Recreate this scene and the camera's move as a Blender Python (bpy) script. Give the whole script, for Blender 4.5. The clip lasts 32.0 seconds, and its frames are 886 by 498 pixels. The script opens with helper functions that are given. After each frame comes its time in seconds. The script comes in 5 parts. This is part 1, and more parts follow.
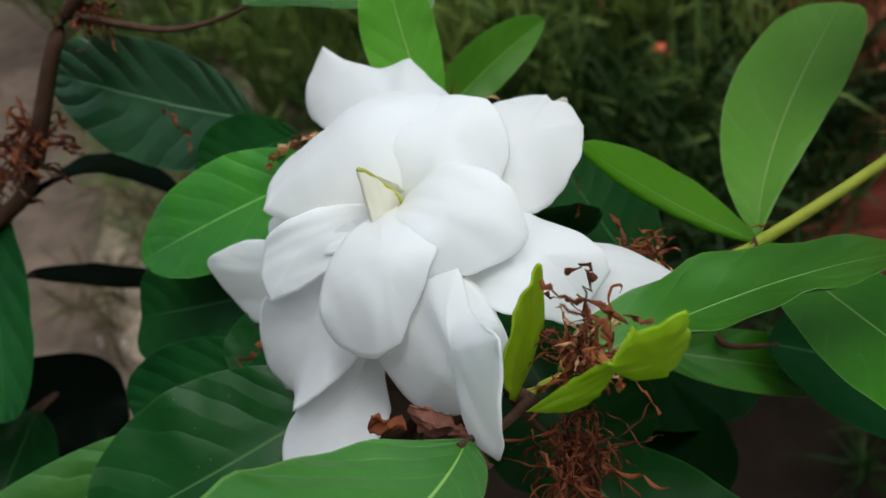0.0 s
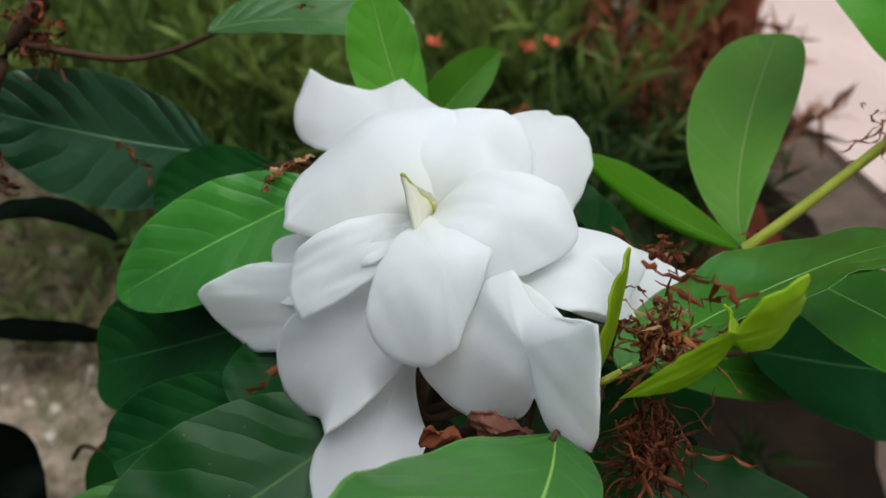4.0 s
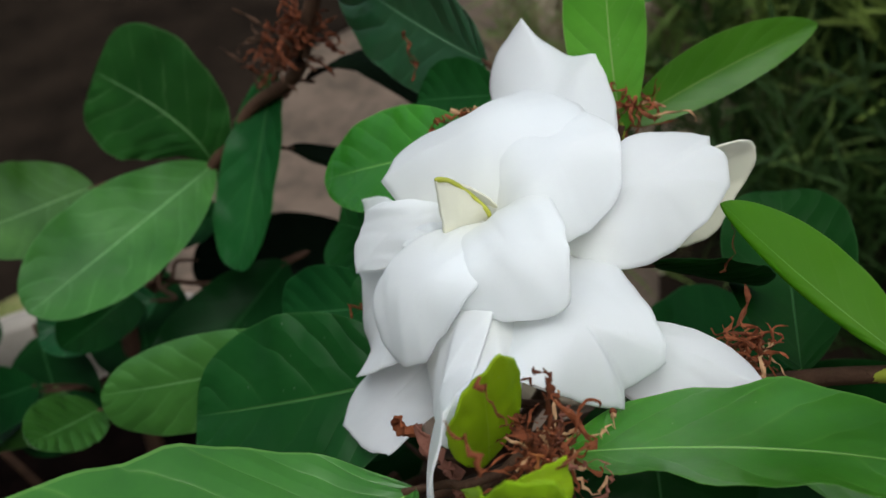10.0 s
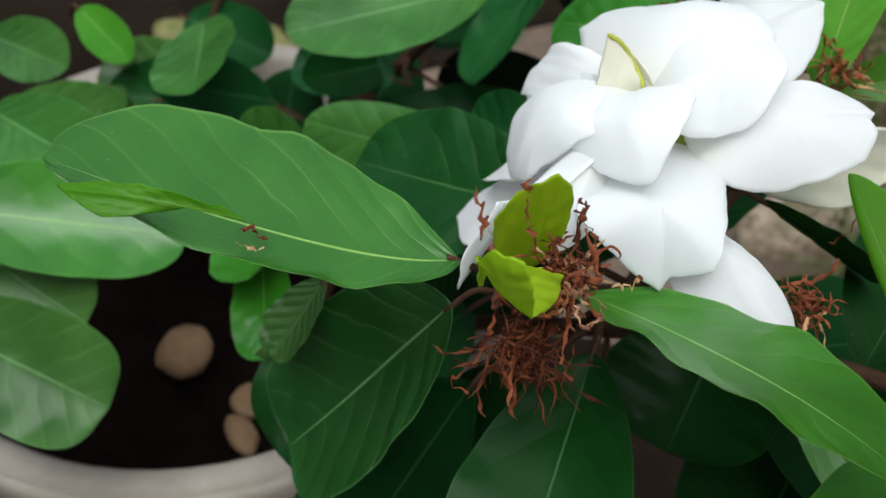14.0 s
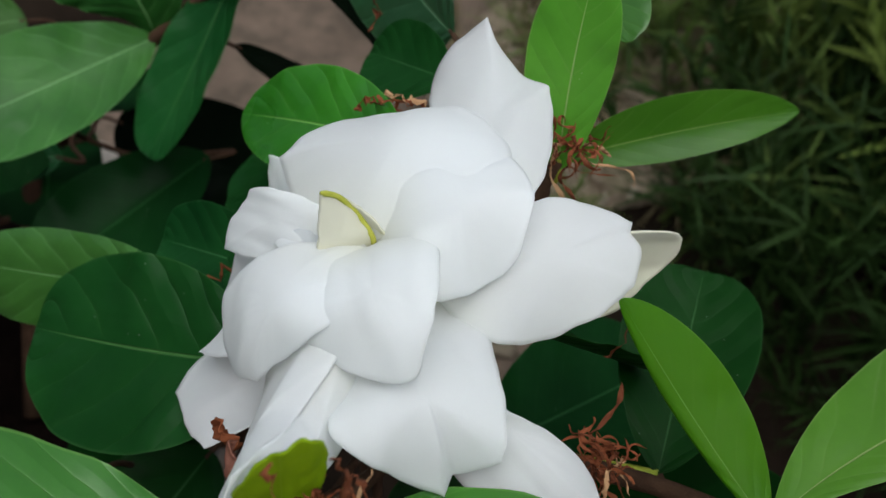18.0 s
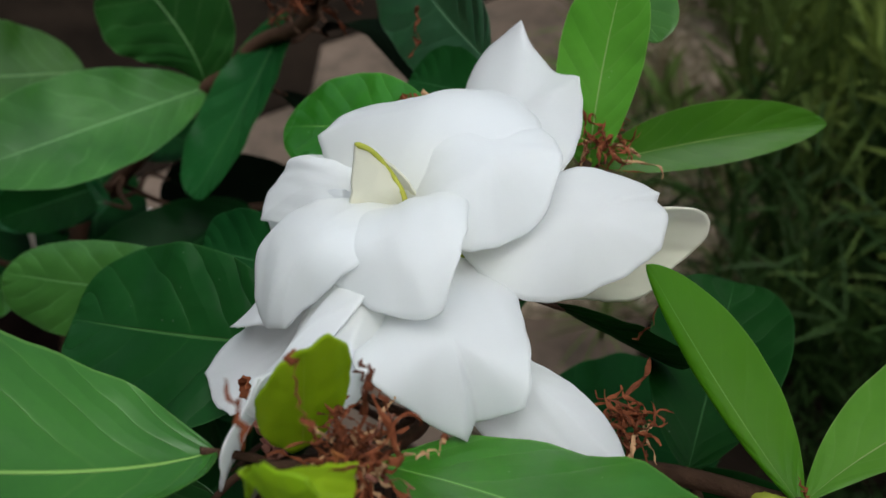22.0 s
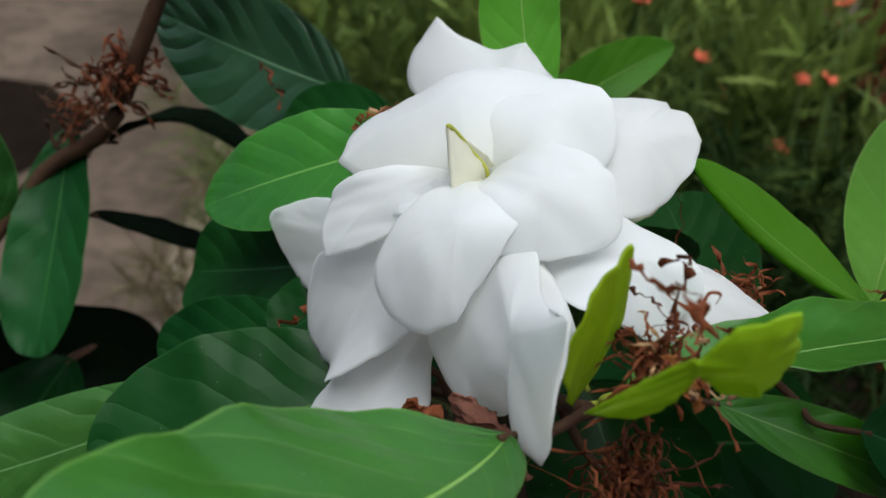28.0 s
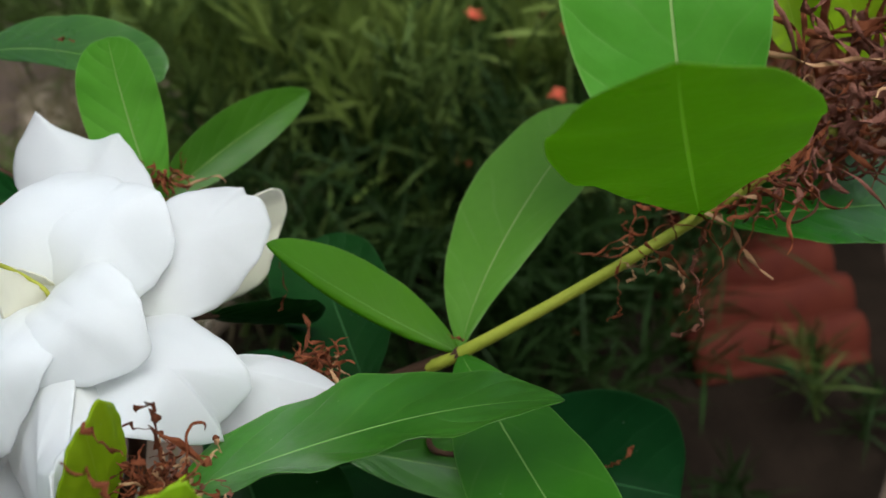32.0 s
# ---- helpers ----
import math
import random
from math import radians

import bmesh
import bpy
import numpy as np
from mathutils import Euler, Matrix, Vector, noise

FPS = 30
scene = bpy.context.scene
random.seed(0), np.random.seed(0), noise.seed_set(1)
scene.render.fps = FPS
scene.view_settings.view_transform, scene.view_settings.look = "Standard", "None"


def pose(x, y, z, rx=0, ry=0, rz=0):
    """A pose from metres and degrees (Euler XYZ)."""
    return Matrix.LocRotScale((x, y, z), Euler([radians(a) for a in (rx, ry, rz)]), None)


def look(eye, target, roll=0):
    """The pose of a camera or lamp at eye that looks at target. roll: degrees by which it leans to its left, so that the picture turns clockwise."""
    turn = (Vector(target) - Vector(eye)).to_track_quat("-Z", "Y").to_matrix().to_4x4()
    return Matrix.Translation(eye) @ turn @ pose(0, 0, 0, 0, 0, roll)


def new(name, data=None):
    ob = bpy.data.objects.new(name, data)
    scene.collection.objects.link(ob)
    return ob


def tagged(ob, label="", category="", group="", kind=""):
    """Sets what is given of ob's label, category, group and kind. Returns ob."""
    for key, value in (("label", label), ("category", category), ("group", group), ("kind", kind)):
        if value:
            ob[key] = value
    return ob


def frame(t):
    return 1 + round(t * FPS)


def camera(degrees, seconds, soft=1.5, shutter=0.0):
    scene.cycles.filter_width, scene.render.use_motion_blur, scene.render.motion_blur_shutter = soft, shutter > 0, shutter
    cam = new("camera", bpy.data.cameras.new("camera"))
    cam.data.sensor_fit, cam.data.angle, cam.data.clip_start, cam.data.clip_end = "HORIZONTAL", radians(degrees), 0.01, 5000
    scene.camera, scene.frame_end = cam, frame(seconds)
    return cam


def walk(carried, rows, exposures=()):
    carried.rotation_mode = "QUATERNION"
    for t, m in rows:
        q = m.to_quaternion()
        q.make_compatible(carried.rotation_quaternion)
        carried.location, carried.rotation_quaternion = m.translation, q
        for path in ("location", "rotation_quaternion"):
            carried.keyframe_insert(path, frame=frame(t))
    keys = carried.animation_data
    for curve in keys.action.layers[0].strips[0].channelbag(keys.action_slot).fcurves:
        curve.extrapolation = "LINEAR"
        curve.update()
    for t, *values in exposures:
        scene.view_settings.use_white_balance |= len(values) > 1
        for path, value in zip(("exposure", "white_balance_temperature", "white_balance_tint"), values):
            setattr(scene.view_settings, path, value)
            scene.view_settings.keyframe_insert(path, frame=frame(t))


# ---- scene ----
cam = camera(47.30, 32.0)
EXPOSURES = tuple((t, s, 6120.0, 7.0) for t, s in ((0.0, 0.56), (3.0, 0.56), (6.0, 0.50), (9.0, 0.56), (12.5, 0.48), (13.6, 0.88), (14.4, 0.88), (15.5, 0.42), (18.0, 0.40), (25.0, 0.42), (28.0, 0.56), (29.0, 0.52), (30.2, 0.52), (31.0, 0.70), (32.0, 0.62)))
PATH = [
    (0, (0.01098, 0.00398, 0.74382), (0.00932, 0.19988, 0.58852), -6.973),
    (0.5, (0.00169, 0.00502, 0.74422), (0.00612, 0.20070, 0.58869), -5.636),
    (1, (-0.01048, 0.00465, 0.74165), (0.00192, 0.20348, 0.59062), -5.229),
    (1.5, (-0.02230, 0.00388, 0.73598), (-0.00443, 0.20182, 0.58433), -4.355),
    (2, (-0.02731, 0.00642, 0.73711), (-0.00121, 0.20556, 0.58823), -4.215),
    (2.5, (-0.03408, 0.00452, 0.73509), (-0.00413, 0.20557, 0.58956), -3.478),
    (3, (-0.03681, -0.00023, 0.73525), (-0.00322, 0.20143, 0.59135), -2.966),
    (3.5, (-0.03960, 0.00249, 0.73147), (0.00151, 0.20471, 0.59036), -2.040),
    (5.5, (-0.05740, 0.00553, 0.73227), (-0.00347, 0.19938, 0.58391), 0.071),
    (6, (-0.06499, 0.00705, 0.73082), (-0.00713, 0.19904, 0.58152), 0.534),
    (7, (-0.03665, 0.01911, 0.73602), (-0.01730, 0.20459, 0.56952), -2.637),
    (7.5, (-0.00953, 0.01897, 0.74635), (-0.02502, 0.20608, 0.58127), -6.292),
    (8, (0.00978, 0.02134, 0.75012), (-0.02713, 0.20608, 0.58578), -7.540),
    (8.5, (0.03098, 0.02568, 0.75051), (-0.03212, 0.20398, 0.58703), -9.328),
    (9, (0.05485, 0.03778, 0.75369), (-0.02336, 0.20525, 0.58536), -10.636),
    (9.5, (0.06974, 0.04304, 0.75556), (-0.01909, 0.20461, 0.58674), -10.765),
    (10, (0.08603, 0.04872, 0.75654), (-0.01528, 0.20254, 0.58750), -12.078),
    (10.5, (0.10144, 0.05272, 0.75540), (-0.00950, 0.19969, 0.58631), -11.410),
    (11, (0.12063, 0.05456, 0.75606), (0.00150, 0.19638, 0.58814), -10.700),
    (11.5, (0.12323, 0.05987, 0.75373), (0.00229, 0.19643, 0.58278), -8.194),
    (12, (0.13106, 0.06954, 0.75410), (0.00047, 0.19632, 0.58271), -7.212),
    (12.5, (0.13650, 0.07723, 0.75309), (0.00439, 0.19826, 0.57873), -5.904),
    (13, (0.12907, 0.06397, 0.74891), (-0.00373, 0.17974, 0.57153), -4.997),
    (13.5, (0.10628, 0.03692, 0.75143), (-0.02292, 0.14596, 0.56725), -4.973),
    (14, (0.13595, 0.04256, 0.76018), (-0.00385, 0.14224, 0.57847), 0.109),
    (14.5, (0.17659, 0.08795, 0.76754), (0.03200, 0.17243, 0.58191), 1.926),
    (15, (0.19444, 0.11592, 0.77630), (0.04340, 0.20438, 0.59779), 2.733),
    (15.5, (0.17939, 0.11072, 0.78327), (0.03170, 0.20902, 0.60713), 3.173),
    (17.5, (0.09123, 0.08835, 0.77197), (-0.00271, 0.21836, 0.58021), 4.914),
    (18, (0.08307, 0.09107, 0.76292), (-0.00079, 0.23047, 0.57309), 6.027),
    (18.5, (0.07508, 0.08956, 0.75261), (-0.00381, 0.23283, 0.56353), 6.739),
    (19, (0.07607, 0.08431, 0.74994), (-0.00674, 0.23941, 0.57221), 5.881),
    (19.5, (0.07765, 0.07697, 0.73965), (-0.01251, 0.24048, 0.57341), 5.393),
    (20, (0.07937, 0.07748, 0.73284), (-0.00788, 0.24007, 0.56416), 6.085),
    (20.5, (0.08433, 0.07710, 0.72937), (0.00052, 0.24154, 0.56075), 6.526),
    (21, (0.08644, 0.07885, 0.73060), (0.00152, 0.23969, 0.55908), 5.979),
    (21.5, (0.09287, 0.06832, 0.73463), (-0.00504, 0.22892, 0.56994), 5.136),
    (22, (0.10363, 0.06931, 0.73995), (-0.00391, 0.22187, 0.57364), 4.515),
    (22.5, (0.10831, 0.07805, 0.74306), (-0.00677, 0.21879, 0.57145), 3.661),
    (23, (0.11453, 0.09048, 0.74428), (-0.00724, 0.22352, 0.57116), 1.998),
    (23.5, (0.11977, 0.09889, 0.74407), (-0.00575, 0.22506, 0.56849), 1.171),
    (24, (0.10814, 0.10154, 0.74036), (-0.00955, 0.22509, 0.55764), 2.010),
    (25, (0.05095, 0.06149, 0.72541), (-0.02753, 0.23047, 0.55871), 9.053),
    (25.5, (0.02754, 0.05105, 0.71501), (-0.02386, 0.24052, 0.56022), 11.108),
    (27.5, (-0.00491, 0.04705, 0.69286), (-0.01226, 0.25820, 0.55922), 2.991),
    (28, (0.01035, 0.01080, 0.71339), (-0.01006, 0.21659, 0.57291), 1.368),
    (28.5, (0.02055, -0.00216, 0.73404), (-0.00297, 0.20497, 0.59604), 0.386),
    (29, (0.00733, -0.00722, 0.72828), (-0.00360, 0.20515, 0.59683), 1.012),
    (29.5, (0.00911, 0.00047, 0.71965), (0.00555, 0.21045, 0.58402), 1.938),
    (30, (0.03432, 0.00625, 0.72671), (0.03196, 0.21005, 0.58194), 0.684),
    (30.5, (0.04483, 0.00254, 0.73089), (0.04947, 0.20151, 0.57960), 1.692),
    (31, (0.03471, 0.00056, 0.72633), (0.04340, 0.19272, 0.56665), 3.515),
    (31.5, (0.06068, 0.01635, 0.73841), (0.07361, 0.20821, 0.57865), 2.209),
    (32, (0.08278, 0.02223, 0.75390), (0.09116, 0.21837, 0.59911), -0.535),
]
walk(cam, [(t, look(eye, target, roll)) for t, eye, target, roll in PATH], EXPOSURES)

# depth of field of the small lens
cam.data.dof.use_dof = True
cam.data.dof.focus_distance = 0.215
cam.data.dof.aperture_fstop = 20.0

# ---- world, sun, exposure ----
world = bpy.data.worlds.new("sky")
scene.world = world
world.use_nodes = True
wn = world.node_tree.nodes
sky = wn.new("ShaderNodeTexSky")
sky.sky_type = "NISHITA"
sky.sun_disc = False
sky.sun_elevation = radians(72)
sky.sun_rotation = radians(100)
sky.air_density = 1.0
sky.dust_density = 4.0
grey = wn.new("ShaderNodeHueSaturation")
grey.inputs["Saturation"].default_value = 0.4
world.node_tree.links.new(sky.outputs[0], grey.inputs["Color"])
world.node_tree.links.new(grey.outputs[0], wn["Background"].inputs[0])
wn["Background"].inputs[1].default_value = 0.10
sun = new("sun", bpy.data.lights.new("sun", "SUN"))
sun.data.energy = 2.0
sun.data.angle = radians(60)
sun.data.color = (1.0, 0.96, 0.9)
sun.matrix_world = look((0.2, -0.4, 2.2), (0.0, 0.2, 0.5))


# ---- materials ----
def nodes_of(name):
    m = bpy.data.materials.new(name)
    m.use_nodes = True
    t = m.node_tree
    return m, t, t.nodes["Principled BSDF"], t.nodes["Material Output"]


def add(t, kind, **values):
    n = t.nodes.new(kind)
    for key, v in values.items():
        if isinstance(v, bpy.types.NodeSocket):
            t.links.new(v, n.inputs[key] if not key.startswith("i") else n.inputs[int(key[1:])])
        elif key.startswith("i") and key[1:].isdigit():
            n.inputs[int(key[1:])].default_value = v
        else:
            n.inputs[key].default_value = v
    return n


def maths(t, op, a, b=0.0):
    n = t.nodes.new("ShaderNodeMath")
    n.operation = op
    for i, v in enumerate((a, b)):
        if isinstance(v, bpy.types.NodeSocket):
            t.links.new(v, n.inputs[i])
        else:
            n.inputs[i].default_value = v
    return n.outputs[0]


def mix(t, fac, a, b, blend="MIX"):
    n = t.nodes.new("ShaderNodeMix")
    n.data_type = "RGBA"
    n.blend_type = blend
    for i, v in ((0, fac), (6, a), (7, b)):
        if isinstance(v, bpy.types.NodeSocket):
            t.links.new(v, n.inputs[i])
        else:
            n.inputs[i].default_value = v if i == 0 else (*v, 1.0)
    return n.outputs[2]


def ramp(t, fac, stops):
    n = t.nodes.new("ShaderNodeValToRGB")
    t.links.new(fac, n.inputs[0])
    els = n.color_ramp.elements
    while len(els) < len(stops):
        els.new(0.5)
    for e, (p, c) in zip(els, stops):
        e.position = p
        e.color = (*c, 1.0) if not isinstance(c, float) else (c, c, c, 1.0)
    return n.outputs[0]


def noise_tex(t, scale, detail=3.0, rough=0.55, vector=None):
    n = t.nodes.new("ShaderNodeTexNoise")
    n.inputs["Scale"].default_value = scale
    n.inputs["Detail"].default_value = detail
    n.inputs["Roughness"].default_value = rough
    if vector is not None:
        t.links.new(vector, n.inputs["Vector"])
    return n.outputs[0]


def bump(t, p, height, strength, distance):
    n = t.nodes.new("ShaderNodeBump")
    n.inputs["Strength"].default_value = strength
    n.inputs["Distance"].default_value = distance
    t.links.new(height, n.inputs["Height"])
    t.links.new(n.outputs[0], p.inputs["Normal"])
    return n


def translucent(t, p, out, colour, amount):
    tr = t.nodes.new("ShaderNodeBsdfTranslucent")
    if isinstance(colour, bpy.types.NodeSocket):
        t.links.new(colour, tr.inputs[0])
    else:
        tr.inputs[0].default_value = (*colour, 1)
    mx = t.nodes.new("ShaderNodeMixShader")
    mx.inputs[0].default_value = amount
    t.links.new(p.outputs[0], mx.inputs[1])
    t.links.new(tr.outputs[0], mx.inputs[2])
    t.links.new(mx.outputs[0], out.inputs[0])


def leaf_material(name, dark, light, rib, rough=0.31, veins=9.0, relief=0.22, trans=0.18, glow=(0.16, 0.4, 0.02), gloss=0.55, veincol=0.11):
    m, t, p, out = nodes_of(name)
    uv = t.nodes.new("ShaderNodeTexCoord").outputs["UV"]
    sep = t.nodes.new("ShaderNodeSeparateXYZ")
    t.links.new(uv, sep.inputs[0])
    u, v = sep.outputs[0], sep.outputs[1]
    side = maths(t, "ABSOLUTE", maths(t, "SUBTRACT", v, 0.5))
    # side veins run forward from the midrib
    obj = t.nodes.new("ShaderNodeTexCoord").outputs["Object"]
    wob = maths(t, "MULTIPLY", noise_tex(t, 38.0, 2.0, vector=obj), 0.13)
    phase = maths(t, "FRACT", maths(t, "MULTIPLY", maths(t, "ADD", maths(t, "SUBTRACT", u, maths(t, "MULTIPLY", side, 0.42)), wob), veins))
    tri = maths(t, "ABSOLUTE", maths(t, "SUBTRACT", phase, 0.5))
    vein = maths(t, "SUBTRACT", 1.0, maths(t, "MINIMUM", maths(t, "DIVIDE", maths(t, "SUBTRACT", 0.5, tri), 0.085), 1.0))
    ribw = maths(t, "MULTIPLY", maths(t, "SUBTRACT", 1.12, u), 0.014)
    ribm = maths(t, "SUBTRACT", 1.0, maths(t, "MINIMUM", maths(t, "DIVIDE", side, ribw), 1.0))
    ribm = maths(t, "MINIMUM", maths(t, "MULTIPLY", ribm, 2.2), 1.0)
    rnd = t.nodes.new("ShaderNodeObjectInfo").outputs["Random"]
    big = noise_tex(t, 28.0, 3.0, vector=obj)
    fine = noise_tex(t, 420.0, 3.0, vector=obj)
    broad = noise_tex(t, 11.0, 2.0, vector=obj)
    c = mix(t, ramp(t, big, ((0.3, 0.0), (0.7, 1.0))), dark, light)
    c = mix(t, maths(t, "MULTIPLY", ramp(t, broad, ((0.35, 0.0), (0.7, 1.0))), 0.45), c, tuple(x * 0.6 for x in dark))
    c = mix(t, maths(t, "MULTIPLY", fine, 0.35), c, tuple(x * 0.55 for x in dark))
    c = mix(t, maths(t, "MULTIPLY", maths(t, "MULTIPLY", vein, veincol), ramp(t, noise_tex(t, 55.0, 2.0, vector=obj), ((0.35, 0.0), (0.65, 1.0)))), c, rib)
    c = mix(t, maths(t, "MULTIPLY", ribm, 0.85), c, rib)
    # thin pale rim
    c = mix(t, maths(t, "MULTIPLY", maths(t, "GREATER_THAN", side, 0.488), 0.22), c, rib)
    # a few pale specks of dust and old spots
    vo = t.nodes.new("ShaderNodeTexVoronoi")
    vo.inputs["Scale"].default_value = 260.0
    t.links.new(obj, vo.inputs["Vector"])
    speck = maths(t, "MULTIPLY", maths(t, "LESS_THAN", vo.outputs["Distance"], 0.06), maths(t, "GREATER_THAN", noise_tex(t, 75.0, 1.0, vector=obj), 0.61))
    c = mix(t, maths(t, "MULTIPLY", speck, 0.16), c, (0.55, 0.6, 0.5))
    hsv = t.nodes.new("ShaderNodeHueSaturation")
    t.links.new(c, hsv.inputs["Color"])
    t.links.new(maths(t, "ADD", maths(t, "MULTIPLY", rnd, 0.45), 0.78), hsv.inputs["Value"])
    t.links.new(maths(t, "ADD", maths(t, "MULTIPLY", rnd, 0.02), 0.49), hsv.inputs["Hue"])
    c = hsv.outputs[0]
    t.links.new(c, p.inputs["Base Color"])
    t.links.new(maths(t, "ADD", maths(t, "MULTIPLY", big, 0.3), rough - 0.15), p.inputs["Roughness"])
    p.inputs["Specular IOR Level"].default_value = gloss
    p.inputs["IOR"].default_value = 1.21 + 0.45 * min(gloss, 0.6)
    p.inputs["Coat Weight"].default_value = 0.75 * gloss
    p.inputs["Coat Roughness"].default_value = 0.2
    away = maths(t, "MINIMUM", maths(t, "MULTIPLY", side, 7.0), 1.0)
    swell = maths(t, "MULTIPLY", maths(t, "POWER", maths(t, "SUBTRACT", 1.0, maths(t, "MULTIPLY", tri, 2.0)), 0.6), 2.0 * relief)
    swell = maths(t, "MULTIPLY", maths(t, "MULTIPLY", swell, away), ramp(t, noise_tex(t, 38.0, 2.0, vector=obj), ((0.35, 0.15), (0.7, 1.0))))
    h = maths(t, "SUBTRACT", maths(t, "ADD", swell, maths(t, "MULTIPLY", fine, 0.09)), maths(t, "MULTIPLY", ribm, 0.3))
    h = maths(t, "ADD", h, maths(t, "MULTIPLY", noise_tex(t, 85.0, 2.0, vector=obj), 0.55))
    bump(t, p, h, 0.85, 0.0009)
    translucent(t, p, out, mix(t, 0.5, c, glow), trans)
    return m


LEAF = leaf_material("gardenia_leaf", (0.022, 0.122, 0.006), (0.054, 0.230, 0.011), (0.20, 0.42, 0.08))
WAXY = leaf_material("waxy_leaf", (0.020, 0.110, 0.008), (0.048, 0.205, 0.016), (0.26, 0.48, 0.10), rough=0.33, relief=0.3, gloss=0.5)
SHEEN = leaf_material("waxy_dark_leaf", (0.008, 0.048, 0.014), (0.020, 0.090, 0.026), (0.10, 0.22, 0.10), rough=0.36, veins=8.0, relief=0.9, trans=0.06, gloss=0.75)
# Light from behind is put into brighter base and transmitted colours.
SUNNY = leaf_material("backlit_leaf", (0.12, 0.35, 0.018), (0.17, 0.43, 0.028), (0.40, 0.66, 0.16), relief=0.1, trans=0.55, glow=(0.55, 0.92, 0.01), gloss=0.2)
PALE = leaf_material("pale_leaf", (0.115, 0.37, 0.028), (0.175, 0.46, 0.050), (0.42, 0.58, 0.20), rough=0.40, trans=0.45, gloss=0.3)
# DARK and DEEP: copies of the leaf green with shade put into the colour
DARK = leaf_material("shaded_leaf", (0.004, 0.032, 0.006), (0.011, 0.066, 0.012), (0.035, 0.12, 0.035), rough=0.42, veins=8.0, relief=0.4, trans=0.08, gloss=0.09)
DEEP = leaf_material("deep_shade_leaf", (0.003, 0.022, 0.004), (0.007, 0.042, 0.008), (0.022, 0.080, 0.022), rough=0.45, veins=8.0, relief=0.3, trans=0.05, gloss=0.05)
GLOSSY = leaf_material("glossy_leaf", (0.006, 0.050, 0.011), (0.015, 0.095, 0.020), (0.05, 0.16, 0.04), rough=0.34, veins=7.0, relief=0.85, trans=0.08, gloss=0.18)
# Leaves far behind: the near-black colour stands in for deep shade.
BLACKSHADE = leaf_material("black_shade_leaf", (0.002, 0.004, 0.002), (0.003, 0.007, 0.003), (0.004, 0.008, 0.004), rough=0.75, relief=0.4, trans=0.0, gloss=0.03)
FRESH = leaf_material("young_leaf", (0.048, 0.205, 0.010), (0.088, 0.305, 0.020), (0.30, 0.52, 0.12), rough=0.40, trans=0.42, relief=0.15, gloss=0.28)
LIME = leaf_material("lime_leaf", (0.30, 0.53, 0.012), (0.46, 0.66, 0.02), (0.42, 0.60, 0.06), rough=0.45, veins=6.0, relief=0.1, trans=0.45, glow=(0.75, 0.95, 0.02), gloss=0.3)
MUTED = leaf_material("dull_leaf", (0.022, 0.085, 0.010), (0.056, 0.168, 0.024), (0.13, 0.27, 0.09), rough=0.40, veins=9.0, relief=0.6, trans=0.1, gloss=0.4, veincol=0.25)
# Leaf green with half shade put into the colour.
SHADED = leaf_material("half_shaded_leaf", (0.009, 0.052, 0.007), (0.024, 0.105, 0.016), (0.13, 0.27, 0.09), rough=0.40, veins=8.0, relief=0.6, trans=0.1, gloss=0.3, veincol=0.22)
VIVID = leaf_material("vivid_leaf", (0.075, 0.270, 0.008), (0.130, 0.370, 0.016), (0.30, 0.55, 0.10), rough=0.42, relief=0.25, trans=0.5, glow=(0.42, 0.92, 0.01), gloss=0.3)


def petal_material(name, colour, tint, trans):
    m, t, p, out = nodes_of(name)
    tc = t.nodes.new("ShaderNodeTexCoord")
    sep = t.nodes.new("ShaderNodeSeparateXYZ")
    t.links.new(tc.outputs["UV"], sep.inputs[0])
    u, v = sep.outputs[0], sep.outputs[1]
    big = noise_tex(t, 45.0, 3.0, vector=tc.outputs["Object"])
    c = mix(t, ramp(t, u, ((0.05, 1.0), (0.42, 0.0))), colour, tint)
    c = mix(t, maths(t, "MULTIPLY", big, 0.08), c, (0.86, 0.89, 0.87))
    t.links.new(c, p.inputs["Base Color"])
    p.inputs["Roughness"].default_value = 0.62
    p.inputs["Subsurface Weight"].default_value = 0.4
    p.inputs["Subsurface Radius"].default_value = (1.0, 0.95, 0.9)
    p.inputs["Subsurface Scale"].default_value = 0.006
    p.inputs["Specular IOR Level"].default_value = 0.25
    st = t.nodes.new("ShaderNodeTexNoise")
    st.inputs["Scale"].default_value = 1.0
    st.inputs["Detail"].default_value = 4.0
    cm = t.nodes.new("ShaderNodeCombineXYZ")
    t.links.new(maths(t, "MULTIPLY", u, 3.0), cm.inputs[0])
    t.links.new(maths(t, "MULTIPLY", v, 46.0), cm.inputs[1])
    t.links.new(cm.outputs[0], st.inputs["Vector"])
    h = maths(t, "ADD", maths(t, "MULTIPLY", st.outputs[0], 0.10), maths(t, "MULTIPLY", big, 1.2))
    h = maths(t, "ADD", h, maths(t, "MULTIPLY", noise_tex(t, 120.0, 2.0, vector=tc.outputs["Object"]), 0.5))
    bump(t, p, h, 0.25, 0.0010)
    translucent(t, p, out, (0.94, 0.955, 0.955), trans)
    return m


PETAL = petal_material("petal_white", (0.935, 0.955, 0.975), (0.93, 0.935, 0.87), 0.56)
CREAM = petal_material("petal_cream", (0.78, 0.76, 0.58), (0.62, 0.60, 0.24), 0.25)


